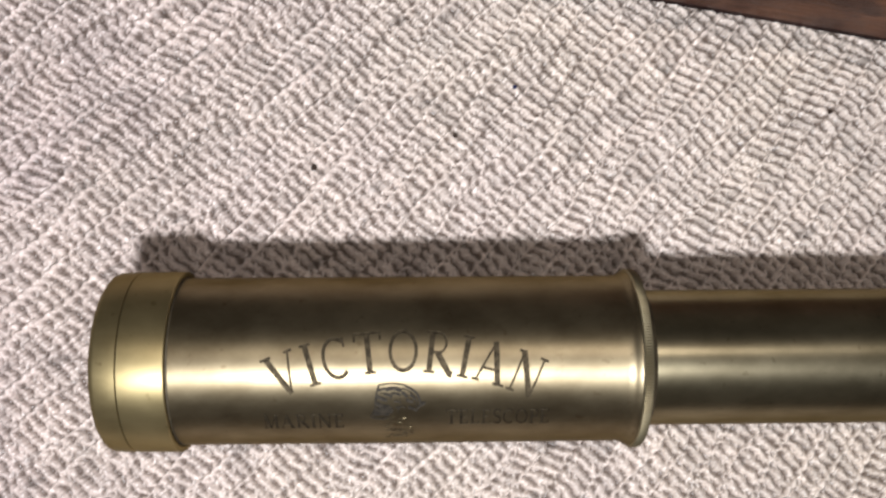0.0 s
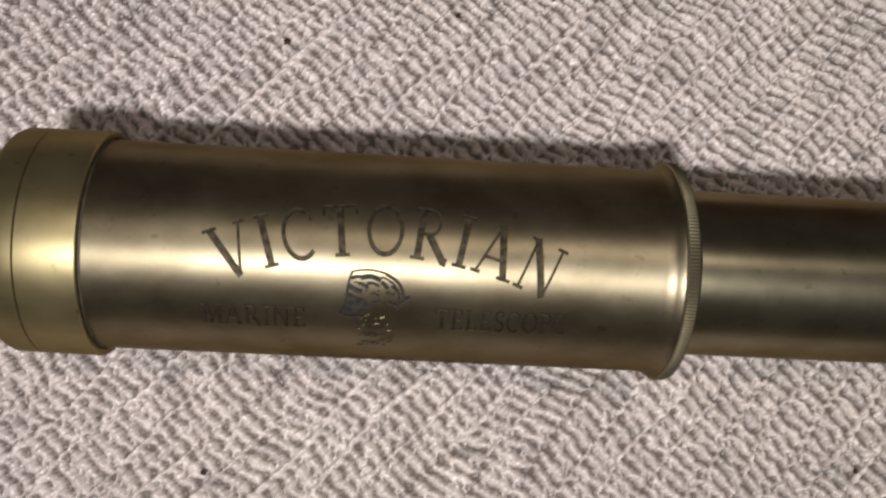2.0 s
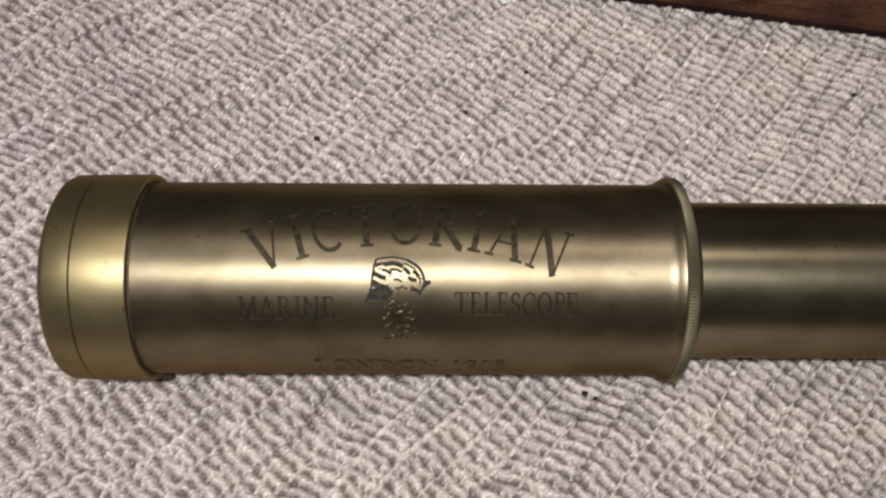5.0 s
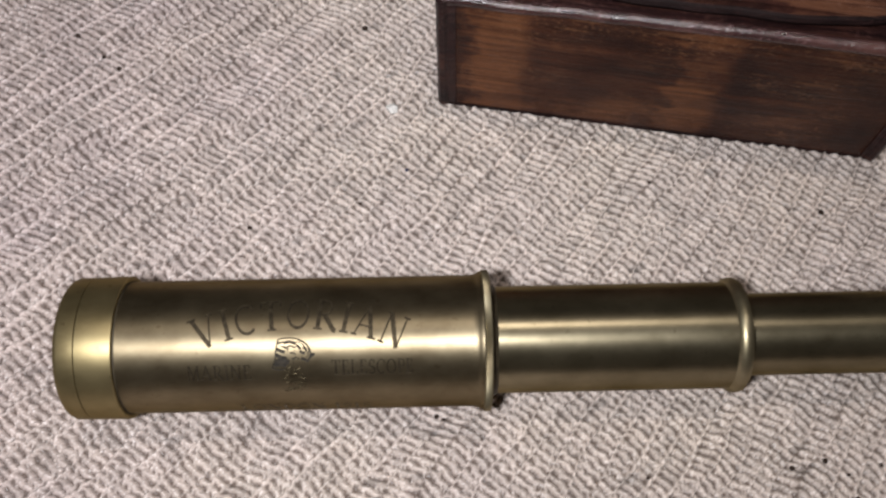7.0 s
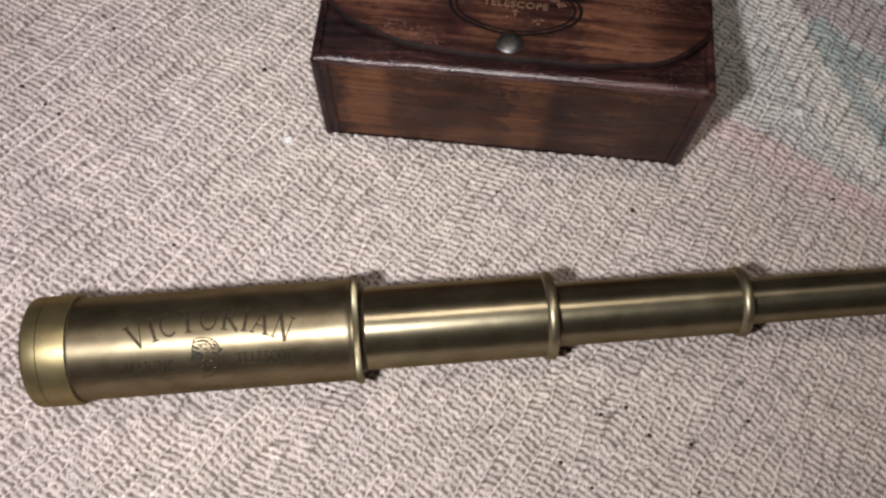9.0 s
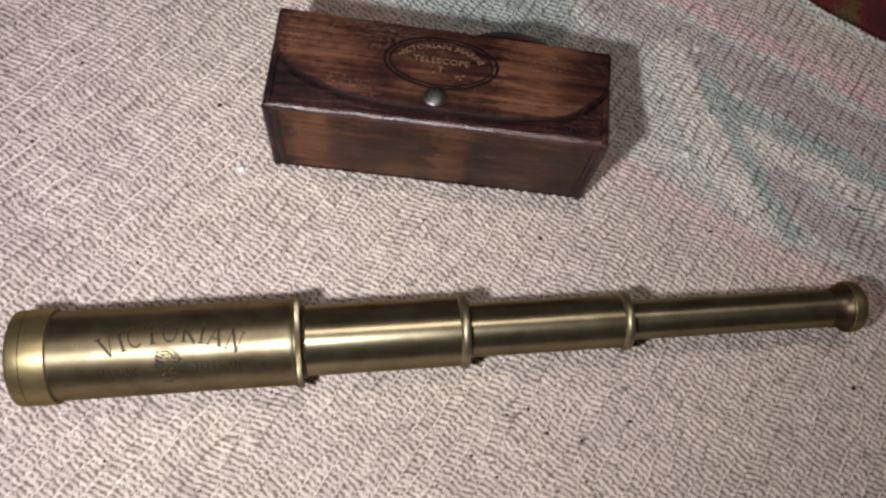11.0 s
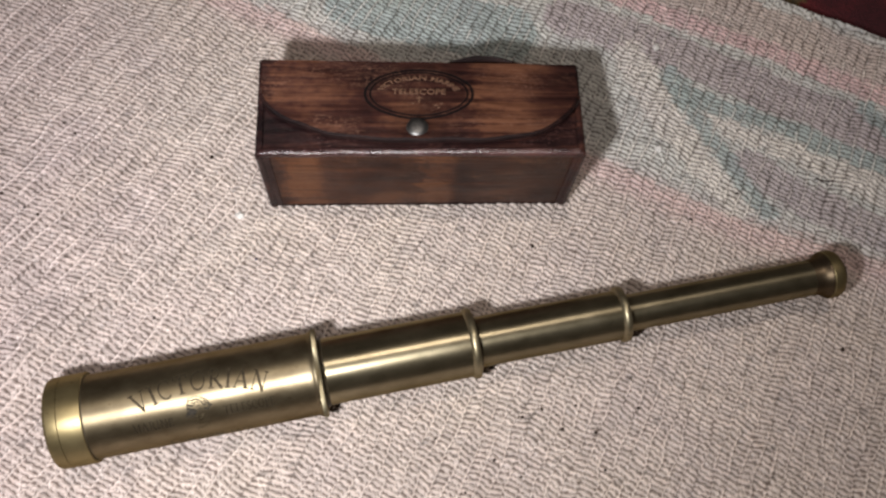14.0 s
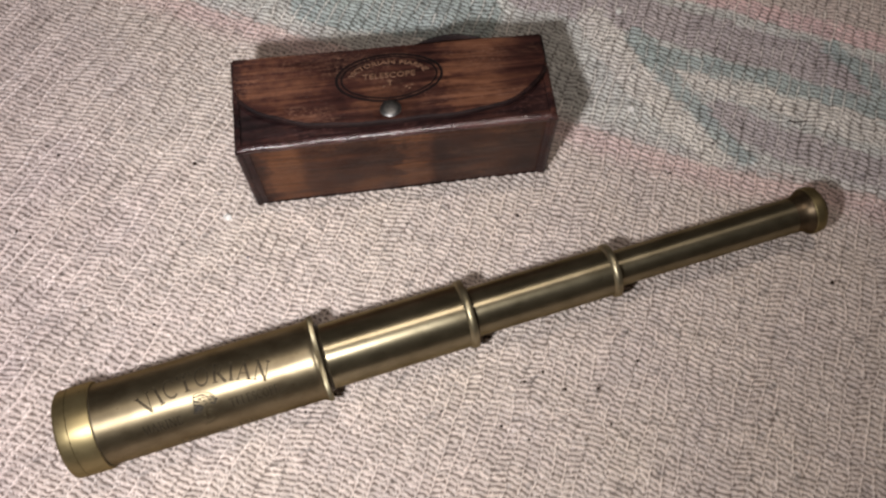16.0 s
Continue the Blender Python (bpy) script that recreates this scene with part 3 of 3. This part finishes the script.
def ribbon(bm, pts, half, put):
    """A shallow V-cut stroke along the points; put lays (x, y, depth) on the surface."""
    smooth = []
    for (ax, ay), (bx, by) in zip(pts, pts[1:]):
        cuts = max(1, int(math.hypot(bx - ax, by - ay) / 0.16))
        smooth += [(ax + (bx - ax) * i / cuts, ay + (by - ay) * i / cuts) for i in range(cuts)]
    smooth.append(pts[-1])
    rows = []
    for i, (x, y) in enumerate(smooth):
        (ax, ay), (bx, by) = smooth[max(0, i - 1)], smooth[min(len(smooth) - 1, i + 1)]
        d = math.hypot(bx - ax, by - ay) or 1
        nx, ny = -(by - ay) / d * half, (bx - ax) / d * half
        rows.append([bm.verts.new(put(x + nx, y + ny, 1.0)), bm.verts.new(put(x, y, 0.25)), bm.verts.new(put(x - nx, y - ny, 1.0))])
    for p, q in zip(rows, rows[1:]):
        for a in (0, 1):
            bm.faces.new((p[a], p[a + 1], q[a + 1], q[a]))


def lettering(text, put_at, start, end):
    """The strokes of a line of writing, spread from start to end."""
    bm = bmesh.new()
    glyphs = [strokes(ch) for ch in text]
    total = sum(w for _, w in glyphs) + 0.10 * (len(text) - 1)
    step = (end - start) / total
    x = start
    for lines, w in glyphs:
        for pts, half in lines:
            ribbon(bm, pts, half * 0.5, lambda px, py, h, x0=x, w0=w: put_at(x0, px, py, w0, step, h))
        x += (w + 0.10) * step
    return bm


def on_line(base_a, height):
    return lambda x0, px, py, w, step, h: wrapped(x0 + px * step, base_a - py * height, 0.00003 + 0.00009 * h)


def on_arch(mid_s, base_a, radius, height):
    """Letters stand on an arch whose crown is at (mid_s, base_a)."""

    def put(x0, px, py, w, step, h):
        t = (x0 + w * step / 2 - mid_s) / radius
        dx, dy = (px - w / 2) * step, py * height
        s = mid_s + radius * math.sin(t) + dx * math.cos(t) + dy * math.sin(t)
        a = base_a + radius * (1 - math.cos(t)) + dx * math.sin(t) - dy * math.cos(t)
        return wrapped(s, a, 0.00003 + 0.00009 * h)

    return put


part("lettering", lettering("VICTORIAN", on_arch(0.0873, 0.0031, 0.067, 0.0094), 0.0586, 0.1175), ENGRAVED, telescope, "engraved serif word VICTORIAN")
part("lettering", lettering("MARINE", on_line(0.0177, 0.0044), 0.0556, 0.0739), LETTERS, telescope, "engraved serif word MARINE")
part("lettering", lettering("TELESCOPE", on_line(0.0167, 0.0044), 0.0969, 0.1204), LETTERS, telescope, "engraved serif word TELESCOPE")
part("lettering", lettering("LONDON 1915", on_line(0.0329, 0.0043), 0.0690, 0.1075), WORN, telescope, "engraved line LONDON 1915")

# engraved emblem between the words: a hooded striped head, worn away below into loose hatches
bm, faint = bmesh.new(), bmesh.new()
rng = random.Random(5)


def etch(target, pts, half):
    """A stroke in millimetres from the emblem's middle, x along and y down the tube."""
    ribbon(target, [(0.0862 + x / 1000, 0.0104 + y / 1000) for x, y in pts], half / 1000, lambda x, y, h: wrapped(x, y, 0.00003 + 0.00008 * h))


def bent(x0, y0, x1, y1, sag, steps=8):
    """Points of a bowed stroke, sagging to its side."""
    d = math.hypot(x1 - x0, y1 - y0)
    return [(x0 + (x1 - x0) * i / steps + sag * math.sin(math.pi * i / steps) * (y1 - y0) / d, y0 + (y1 - y0) * i / steps - sag * math.sin(math.pi * i / steps) * (x1 - x0) / d) for i in range(steps + 1)]


# hood, brow and back
etch(bm, bent(-4.3, -4.3, 2.0, -4.1, 0.5), 0.17)
etch(bm, bent(1.6, -4.1, 5.0, 0.6, 1.0), 0.28)
etch(bm, bent(0.9, -3.6, 4.2, 0.4, 0.9), 0.14)
etch(bm, bent(4.7, 0.9, 6.1, 0.0, 0.3), 0.36)
etch(bm, bent(5.9, 0.2, 3.9, 2.4, -0.3), 0.24)
etch(bm, bent(-4.3, -4.3, -5.1, 0.6, -0.2), 0.22)
etch(bm, bent(-5.1, 0.6, -6.3, 3.9, 0.1), 0.16)
etch(bm, bent(-6.3, 3.8, -2.6, 4.2, -0.4), 0.20)
# stripes and face
for x0, y0, x1, y1, sag, half in ((-4.4, -3.0, -2.6, -3.4, 0.2, 0.24), (-2.8, -3.2, 0.8, -2.9, 0.5, 0.34), (-5.0, -1.9, -2.4, -0.7, -0.2, 0.36), (-3.2, -2.2, -1.4, -1.4, 0.3, 0.22), (-5.0, 0.0, -1.9, 1.2, -0.3, 0.46), (-5.4, 2.2, -1.2, 2.3, 0.5, 0.50), (-5.7, 3.1, -2.0, 3.2, 0.3, 0.42), (-1.6, -2.1, 0.6, -1.8, 0.4, 0.18), (0.8, -2.6, 2.0, -1.4, 0.2, 0.30), (1.9, -1.0, 3.4, -0.4, -0.3, 0.30), (2.6, -2.0, 3.8, -0.8, 0.2, 0.22), (-1.0, -0.4, 0.6, 0.0, 0.2, 0.16), (-0.6, 1.2, 0.9, 0.7, -0.2, 0.14), (2.2, 1.4, 3.9, 1.9, 0.2, 0.26)):
    etch(bm, bent(x0, y0, x1, y1, sag, 6), 1.3 * half)
for k in range(34):
    ex, ey = rng.uniform(-4.4, 4.2), rng.uniform(-3.4, 2.6)
    if (ex / 5.0) ** 2 + (ey / 4.0) ** 2 < 1:
        etch(bm, bent(ex, ey, ex + rng.uniform(0.3, 0.8), ey + rng.uniform(-0.2, 0.4), 0.1, 3), rng.uniform(0.06, 0.13))
# worn hatches below
for k in range(40):
    t = rng.random()
    ex, ey = rng.gauss(-0.4, 2.0 - 0.5 * t), 4.2 + 7.8 * t
    lean, long = rng.gauss(-0.6, 0.35), rng.uniform(0.5, 1.3)
    etch(faint, bent(ex, ey, ex + long * math.cos(lean), ey + long * math.sin(lean), 0.12, 3), rng.uniform(0.08, 0.20))
part("emblem_shading", faint, WORN, telescope, "worn etched hatches")
part("emblem", bm, EMBLEM, telescope, "etched striped emblem")


# ---------------------------------------------------------------- the leather case
case = thing("leather_case", pose(0, 0, 0), "dark brown leather telescope case closed with a snap", "case")
B = {"fl": (0.0, 0.0), "fr": (0.16, 0.0), "br": (0.1615, 0.0600), "bl": (0.0015, 0.0545)}
T = {"fl": (-0.0010, 0.0005, 0.0550), "fr": (0.1605, -0.0035, 0.0610), "br": (0.1650, 0.0602, 0.0435), "bl": (-0.0015, 0.0556, 0.0548)}


def quad(p00, p10, p11, p01, u, v):
    a, b, c, d = (Vector(p) for p in (p00, p10, p11, p01))
    return (a * (1 - u) + b * u) * (1 - v) + (d * (1 - u) + c * u) * v


def lid_top(u, v, lift=0.0):
    """A place on the top of the case: u along it, v from its front edge to its back."""
    p = quad(T["fl"], T["fr"], T["br"], T["bl"], u, v)
    return p + Vector((0, 0, lift + 0.0020 * math.sin(math.pi * u) * math.sin(math.pi * min(1, v + 0.1))))


def panel(p00, p10, p11, p01, nu, nv, thick, bulge, seed):
    """A leather panel with thickness, a soft bulge and small dents; its outside is the side that the winding faces."""
    bm = bmesh.new()
    n = (Vector(p10) - Vector(p00)).cross(Vector(p01) - Vector(p00)).normalized()
    outer, inner = [], []
    for j in range(nv + 1):
        for i in range(nu + 1):
            u, v = i / nu, j / nv
            p = quad(p00, p10, p11, p01, u, v)
            dent = 0.0006 * noise.noise(p * 60 + Vector((seed, 0, 0))) * min(1, 8 * min(u, 1 - u, v, 1 - v))
            p = p + n * (bulge * math.sin(math.pi * u) * math.sin(math.pi * v) + dent)
            outer.append(bm.verts.new(p))
            inner.append(bm.verts.new(p - n * thick))
    w = nu + 1
    for j in range(nv):
        for i in range(nu):
            k = j * w + i
            bm.faces.new((outer[k], outer[k + 1], outer[k + w + 1], outer[k + w]))
            bm.faces.new((inner[k], inner[k + w], inner[k + w + 1], inner[k + 1]))
    border = [i for i in range(nu)] + [j * w + nu for j in range(nv)] + [nv * w + i for i in range(nu, 0, -1)] + [j * w for j in range(nv, 0, -1)]
    for a, c in zip(border, border[1:] + border[:1]):
        bm.faces.new((outer[a], inner[a], inner[c], outer[c]))
    return bm


def low(k, lift=0.0008):
    return (B[k][0], B[k][1], lift)


part("front_panel", panel(low("fl"), low("fr"), T["fr"], T["fl"], 60, 20, 0.0022, 0.0014, 1), LEATHER, case, "rubbed brown leather with orange patches")
part("back_panel", panel(low("br"), low("bl"), T["bl"], T["br"], 40, 12, 0.0022, 0.0010, 2), LEATHER, case)
# end and bottom panels take a darker leather than the front
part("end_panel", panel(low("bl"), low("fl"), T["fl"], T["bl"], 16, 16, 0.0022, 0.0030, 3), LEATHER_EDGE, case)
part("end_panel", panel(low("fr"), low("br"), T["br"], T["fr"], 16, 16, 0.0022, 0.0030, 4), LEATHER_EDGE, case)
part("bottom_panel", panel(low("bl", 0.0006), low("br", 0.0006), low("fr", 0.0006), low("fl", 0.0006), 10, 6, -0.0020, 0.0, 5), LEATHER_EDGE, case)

# top panel, then the curved flap over it
bm = bmesh.new()
grid = [[bm.verts.new(lid_top(i / 60, j / 24, -0.0004 * (j > 1))) for i in range(61)] for j in range(25)]
for j in range(24):
    for i in range(60):
        bm.faces.new((grid[j][i], grid[j][i + 1], grid[j + 1][i + 1], grid[j + 1][i]))
part("top_panel", bm, LEATHER_TUCK, case)


def flap_front(u):
    """How near the flap's curved lip comes to the front edge."""
    w = abs(2 * u - 1.0)
    return 0.105 + 0.55 * (1 - max(0.0, 1 - w ** (2.8 if u < 0.5 else 4.2)) ** 0.62)


def flap_at(u, w, lift):
    v = flap_front(u) + (0.990 - flap_front(u)) * w
    wave = 0.0007 * noise.noise(Vector((u * 7, v * 3, 2.0)))
    v = v + 0.018 * noise.noise(Vector((u * 11, 4.0, 1.0))) * (1 - w) ** 2
    return lid_top(u, v, lift + wave + 0.0010 * (1 - w) ** 3)


bm = bmesh.new()
NU, NW = 96, 28
top_rows, bottom_rows = [], []
for j in range(NW + 1):
    w = (j / NW) ** 1.6
    top_rows.append([bm.verts.new(flap_at(i / NU, w, 0.0036 - 0.0010 * (j == 0))) for i in range(NU + 1)])
    bottom_rows.append([bm.verts.new(flap_at(i / NU, w, 0.0006)) for i in range(NU + 1)])
for rows in (top_rows, bottom_rows):
    for j in range(NW):
        for i in range(NU):
            bm.faces.new((rows[j][i], rows[j][i + 1], rows[j + 1][i + 1], rows[j + 1][i]))
for i in range(NU):
    bm.faces.new((bottom_rows[0][i], bottom_rows[0][i + 1], top_rows[0][i + 1], top_rows[0][i]))
    bm.faces.new((bottom_rows[NW][i], bottom_rows[NW][i + 1], top_rows[NW][i + 1], top_rows[NW][i]))
for i in (0, NU):
    for j in range(NW):
        bm.faces.new((bottom_rows[j][i], bottom_rows[j + 1][i], top_rows[j + 1][i], top_rows[j][i]))
flap = part("flap", bm, LEATHER_TOP, case, "streaked brown leather flap with curved lip")


def cord(points, radius, sides=8, squash=1.0):
    """A round bead along points."""
    bm = bmesh.new()
    rows = []
    for i, p in enumerate(points):
        d = (points[min(len(points) - 1, i + 1)] - points[max(0, i - 1)]).normalized()
        side = d.cross(Vector((0, 0, 1)))
        side = side.normalized() if side.length > 1e-6 else Vector((1, 0, 0))
        up = side.cross(d)
        rows.append([bm.verts.new(p + radius * (side * math.cos(2 * math.pi * k / sides) + squash * up * math.sin(2 * math.pi * k / sides))) for k in range(sides)])
    for p, q in zip(rows, rows[1:]):
        for k in range(sides):
            bm.faces.new((p[k], p[k - 1], q[k - 1], q[k]))
    bm.faces.new(rows[0]), bm.faces.new(rows[-1])
    return bm


part("lip", cord([flap_at(i / 120, 0.006, 0.0018) for i in range(1, 120)], 0.0018), LEATHER_EDGE, flap, "dark burnished flap edge")


def edge_line(a, b, radius, wobble):
    a, b = Vector(a), Vector(b)
    return cord([a.lerp(b, i / 50) + Vector((0, 0, wobble * noise.noise(Vector((i * 0.13, 3.0, radius * 900))))) for i in range(51)], radius)


part("front_edge", cord([lid_top(i / 60, 0.022, -0.0008 + 0.0010 * noise.noise(Vector((i * 0.16, 1.0, 0)))) for i in range(61)], 0.0023, 12), LEATHER_CREASE, case, "glossy creased front edge")
for a, b in ((low("fl"), T["fl"]), (low("fr"), T["fr"]), (low("br"), T["br"]), (low("bl"), T["bl"])):
    part("corner_edge", edge_line(a, b, 0.0021, 0.0), LEATHER_TUCK, case)
# dark folded strips down the ends of the front
for end, x in (("fl", 0.0048), ("fr", -0.0036)):
    a, b = Vector(low(end)) + Vector((0, -0.0006, 0)), Vector(T[end]) + Vector((0, -0.0006, 0))
    step = Vector((x, 0, 0))
    pts = (a, a + step, b + step, b) if x > 0 else (a + step, a, b, b + step)
    part("folded_strip", panel(*pts, 4, 20, 0.0010, 0.0005, 7), LEATHER_TUCK, case, "purplish dark folded leather strip")
part("end_edge", edge_line(T["fl"], T["bl"], 0.0019, 0.0010), LEATHER_TUCK, case)
part("end_edge", edge_line(T["fr"], T["br"], 0.0019, 0.0010), LEATHER_TUCK, case)

# belt loop on the back
pts = [lid_top(0.60 + 0.20 * i / 24, 1.02, -0.004) + Vector((0.010 * (i / 24 - 0.5), 0.0050 * math.sin(math.pi * i / 24) - 0.001, 0.0015 * math.sin(math.pi * i / 24))) for i in range(25)]
part("belt_loop", cord(pts, 0.0022, 8, 2.2), LEATHER_EDGE, case, "dark leather loop")

# stitches down the end seams
for end, x in (("fl", 0.0012), ("fr", -0.0014)):
    a, b = Vector(T[end]), Vector(T["b" + end[1]])
    for i in range(4):
        p = a.lerp(b, 0.10 + 0.08 * i) + Vector((x, 0, 0.0012))
        part("stitch", cord([p + Vector((-0.0006, 0, 0)), p + Vector((0.0006, 0.0002, 0.0002))], 0.0003, 5), THREAD, case, smooth=0)

# snap
SNAP_U, SNAP_V = 0.488, 0.215
snap_at = lid_top(SNAP_U, SNAP_V, 0.0042)
bm = bmesh.new()
rows = []
for r, h in ((0.0055, -0.0009), (0.0056, 0.0001), (0.0054, 0.0006), (0.0050, 0.0007), (0.0046, 0.0012), (0.0030, 0.0016), (0.0012, 0.0018)):
    rows.append([bm.verts.new(snap_at + Vector((r * math.cos(2 * math.pi * i / 40), r * math.sin(2 * math.pi * i / 40), h))) for i in range(40)])
for p, q in zip(rows, rows[1:]):
    for i in range(40):
        bm.faces.new((p[i - 1], p[i], q[i], q[i - 1]))
bm.faces.new(rows[-1])
part("snap_button", bm, STEEL, flap, "worn nickel snap button")

# embossed oval stamp on the flap: two rings and words
LOGO = plain("branded_leather", (0.007, 0.004, 0.004), 0.8)
FOIL = plain("raised_leather", (0.20, 0.108, 0.068), 0.45)


def flap_top(x, y, lift):
    """A place on the flap, from the stamp's middle, in metres along and across."""
    u, v = 0.492 + x / 0.1625, 0.60 + y / 0.061
    wave = 0.0007 * noise.noise(Vector((u * 7, v * 3, 2.0)))
    w = (v - flap_front(u)) / (0.990 - flap_front(u))
    return lid_top(u, v, 0.0036 + wave + 0.0010 * (1 - w) ** 3 + lift)


for rx, ry, wide in ((0.0274, 0.0174, 0.0007), (0.0248, 0.0153, 0.0005)):
    bm = bmesh.new()
    ribbon(bm, arc(0, 0, rx, ry, 0, 360, 96), wide, lambda x, y, h: flap_top(x, y, 0.0001 + 0.0002 * h))
    part("stamp_ring", bm, LOGO, flap, "branded oval ring")


def block_word(text, size, place):
    """Plain capitals of the built-in font as a thin raised mesh; place maps (x, y) of the line onto the flap."""
    data = bpy.data.curves.new("word", "FONT")
    data.body, data.size, data.align_x, data.resolution_u, data.offset = text, size, "CENTER", 3, size * 0.02
    holder = bpy.data.objects.new("word", data)
    me = bpy.data.meshes.new_from_object(holder)
    bm = bmesh.new()
    bm.from_mesh(me)
    bpy.data.objects.remove(holder)
    bpy.data.meshes.remove(me)
    bmesh.ops.triangulate(bm, faces=bm.faces)
    bmesh.ops.subdivide_edges(bm, edges=[e for e in bm.edges if e.calc_length() > size * 0.3], cuts=2)
    for v in bm.verts:
        v.co = place(v.co.x, v.co.y)
    out = bmesh.ops.extrude_face_region(bm, geom=list(bm.faces))
    for g in out["geom"]:
        if isinstance(g, bmesh.types.BMVert):
            g.co.z += 0.00035
    return bm


def arched(x, y):
    t = x / 0.0152
    nx, ny = math.sin(t) * 0.0104, math.cos(t) * 0.0186
    n = math.hypot(nx, ny)
    return flap_top(0.0186 * math.sin(t) + y * nx / n, 0.0104 * math.cos(t) - 0.0004 + y * ny / n, 0.0001)


part("stamp_word", block_word("VICTORIAN MARINE", 0.0045, arched), FOIL, flap, "raised words VICTORIAN MARINE", 0)
part("stamp_word", block_word("TELESCOPE", 0.0054, lambda x, y: flap_top(x, y - 0.0004, 0.0001)), FOIL, flap, "raised word TELESCOPE", 0)
bm = bmesh.new()
ribbon(bm, [(0.0, -0.0018), (0.0, -0.0064)], 0.0005, lambda x, y, h: flap_top(x, y, 0.0001 + 0.0003 * h))
ribbon(bm, [(-0.0013, -0.0031), (0.0013, -0.0031)], 0.0004, lambda x, y, h: flap_top(x, y, 0.0001 + 0.0003 * h))
part("stamp_mark", bm, FOIL, flap, "small raised cross mark", 0)
for i, (x, y, l) in enumerate(((-0.003, -0.0072, 0.0012), (0.0085, -0.0085, 0.0014), (0.0115, -0.0076, 0.0012), (0.0100, -0.0102, 0.0012))):
    bm = bmesh.new()
    ribbon(bm, [(x - l / 2, y), (x + l / 2, y + 0.0003)], 0.0005, lambda px, py, h: flap_top(px, py, 0.0001 + 0.0003 * h))
    part("stamp_bar", bm, FOIL, flap, smooth=0)


# ---------------------------------------------------------------- lint and crumbs on the throw
def crumb(x, y, size, mat, seed, label, name="crumb"):
    bm = bmesh.new()
    bmesh.ops.create_icosphere(bm, subdivisions=2, radius=size)
    for v in bm.verts:
        v.co += size * 0.55 * noise.noise_vector(v.co * (1.2 / size) + Vector((seed, 0, 0)))
        v.co.z *= 0.7
    z = float(weave(np.array([x]), np.array([y]))[0])
    ob = finish(name, bm, mat)
    ob.location = (x, y, max(z, -0.0010) + size * 0.35)
    return tagged(ob, label, "lint", "crumbs on the throw")


for i, (x, y, size) in enumerate(((-0.0371, 0.0309, 0.0011), (0.1417, -0.0266, 0.0011), (0.1145, -0.1427, 0.0009), (0.3036, -0.0888, 0.0011), (0.2329, -0.0111, 0.0010), (-0.0597, -0.0651, 0.0008), (0.0195, -0.1233, 0.0006), (0.0170, -0.1226, 0.0007), (0.0801, -0.0236, 0.0006), (-0.0228, -0.0492, 0.0006), (-0.0525, -0.1627, 0.0006), (0.262, 0.0052, 0.0008), (0.332, 0.106, 0.0008), (0.190, -0.118, 0.0008), (0.150, -0.128, 0.0009), (0.130, -0.1214, 0.0008), (0.1403, -0.1173, 0.0009), (0.1667, -0.1299, 0.0009), (0.1697, -0.1488, 0.0007), (0.1273, -0.1511, 0.0007), (0.1577, -0.1159, 0.0006), (0.1473, -0.1208, 0.0006), (0.0855, -0.1317, 0.0006), (0.0995, -0.1581, 0.0006), (-0.1152, 0.0471, 0.0009), (-0.1497, 0.009, 0.0010), (-0.1361, 0.0002, 0.0008), (-0.1284, -0.0041, 0.0008), (-0.1225, 0.0538, 0.0007), (-0.1572, 0.0673, 0.0008))):
    crumb(x, y, size, CRUMB, i * 3.1, "tiny dark crumb on the throw")
crumb(-0.0087, -0.0323, 0.0006, BLUE_CRUMB, 50.0, "tiny blue-black crumb on the throw")
crumb(-0.0189, -0.0064, 0.0023, FLUFF, 60.0, "white fluff tuft on the throw", "fluff")
crumb(0.2201, 0.0341, 0.0025, FLUFF, 64.0, "white fluff tuft on the throw", "fluff")
crumb(0.2280, 0.1060, 0.0023, FLUFF, 67.0, "white fluff tuft on the throw", "fluff")
crumb(0.3290, 0.1290, 0.0018, FLUFF, 69.0, "white fluff tuft on the throw", "fluff")
pts = [Vector((0.3085 + 0.0115 * i / 20, 0.0130 - 0.0012 * i / 20 + 0.0004 * math.sin(i * 0.4), 0.0004 + 0.0004 * math.sin(i * 0.7))) for i in range(21)]
tagged(finish("thread", cord(pts, 0.00042, 6), CRUMB), "short dark loose thread on the throw", "thread")
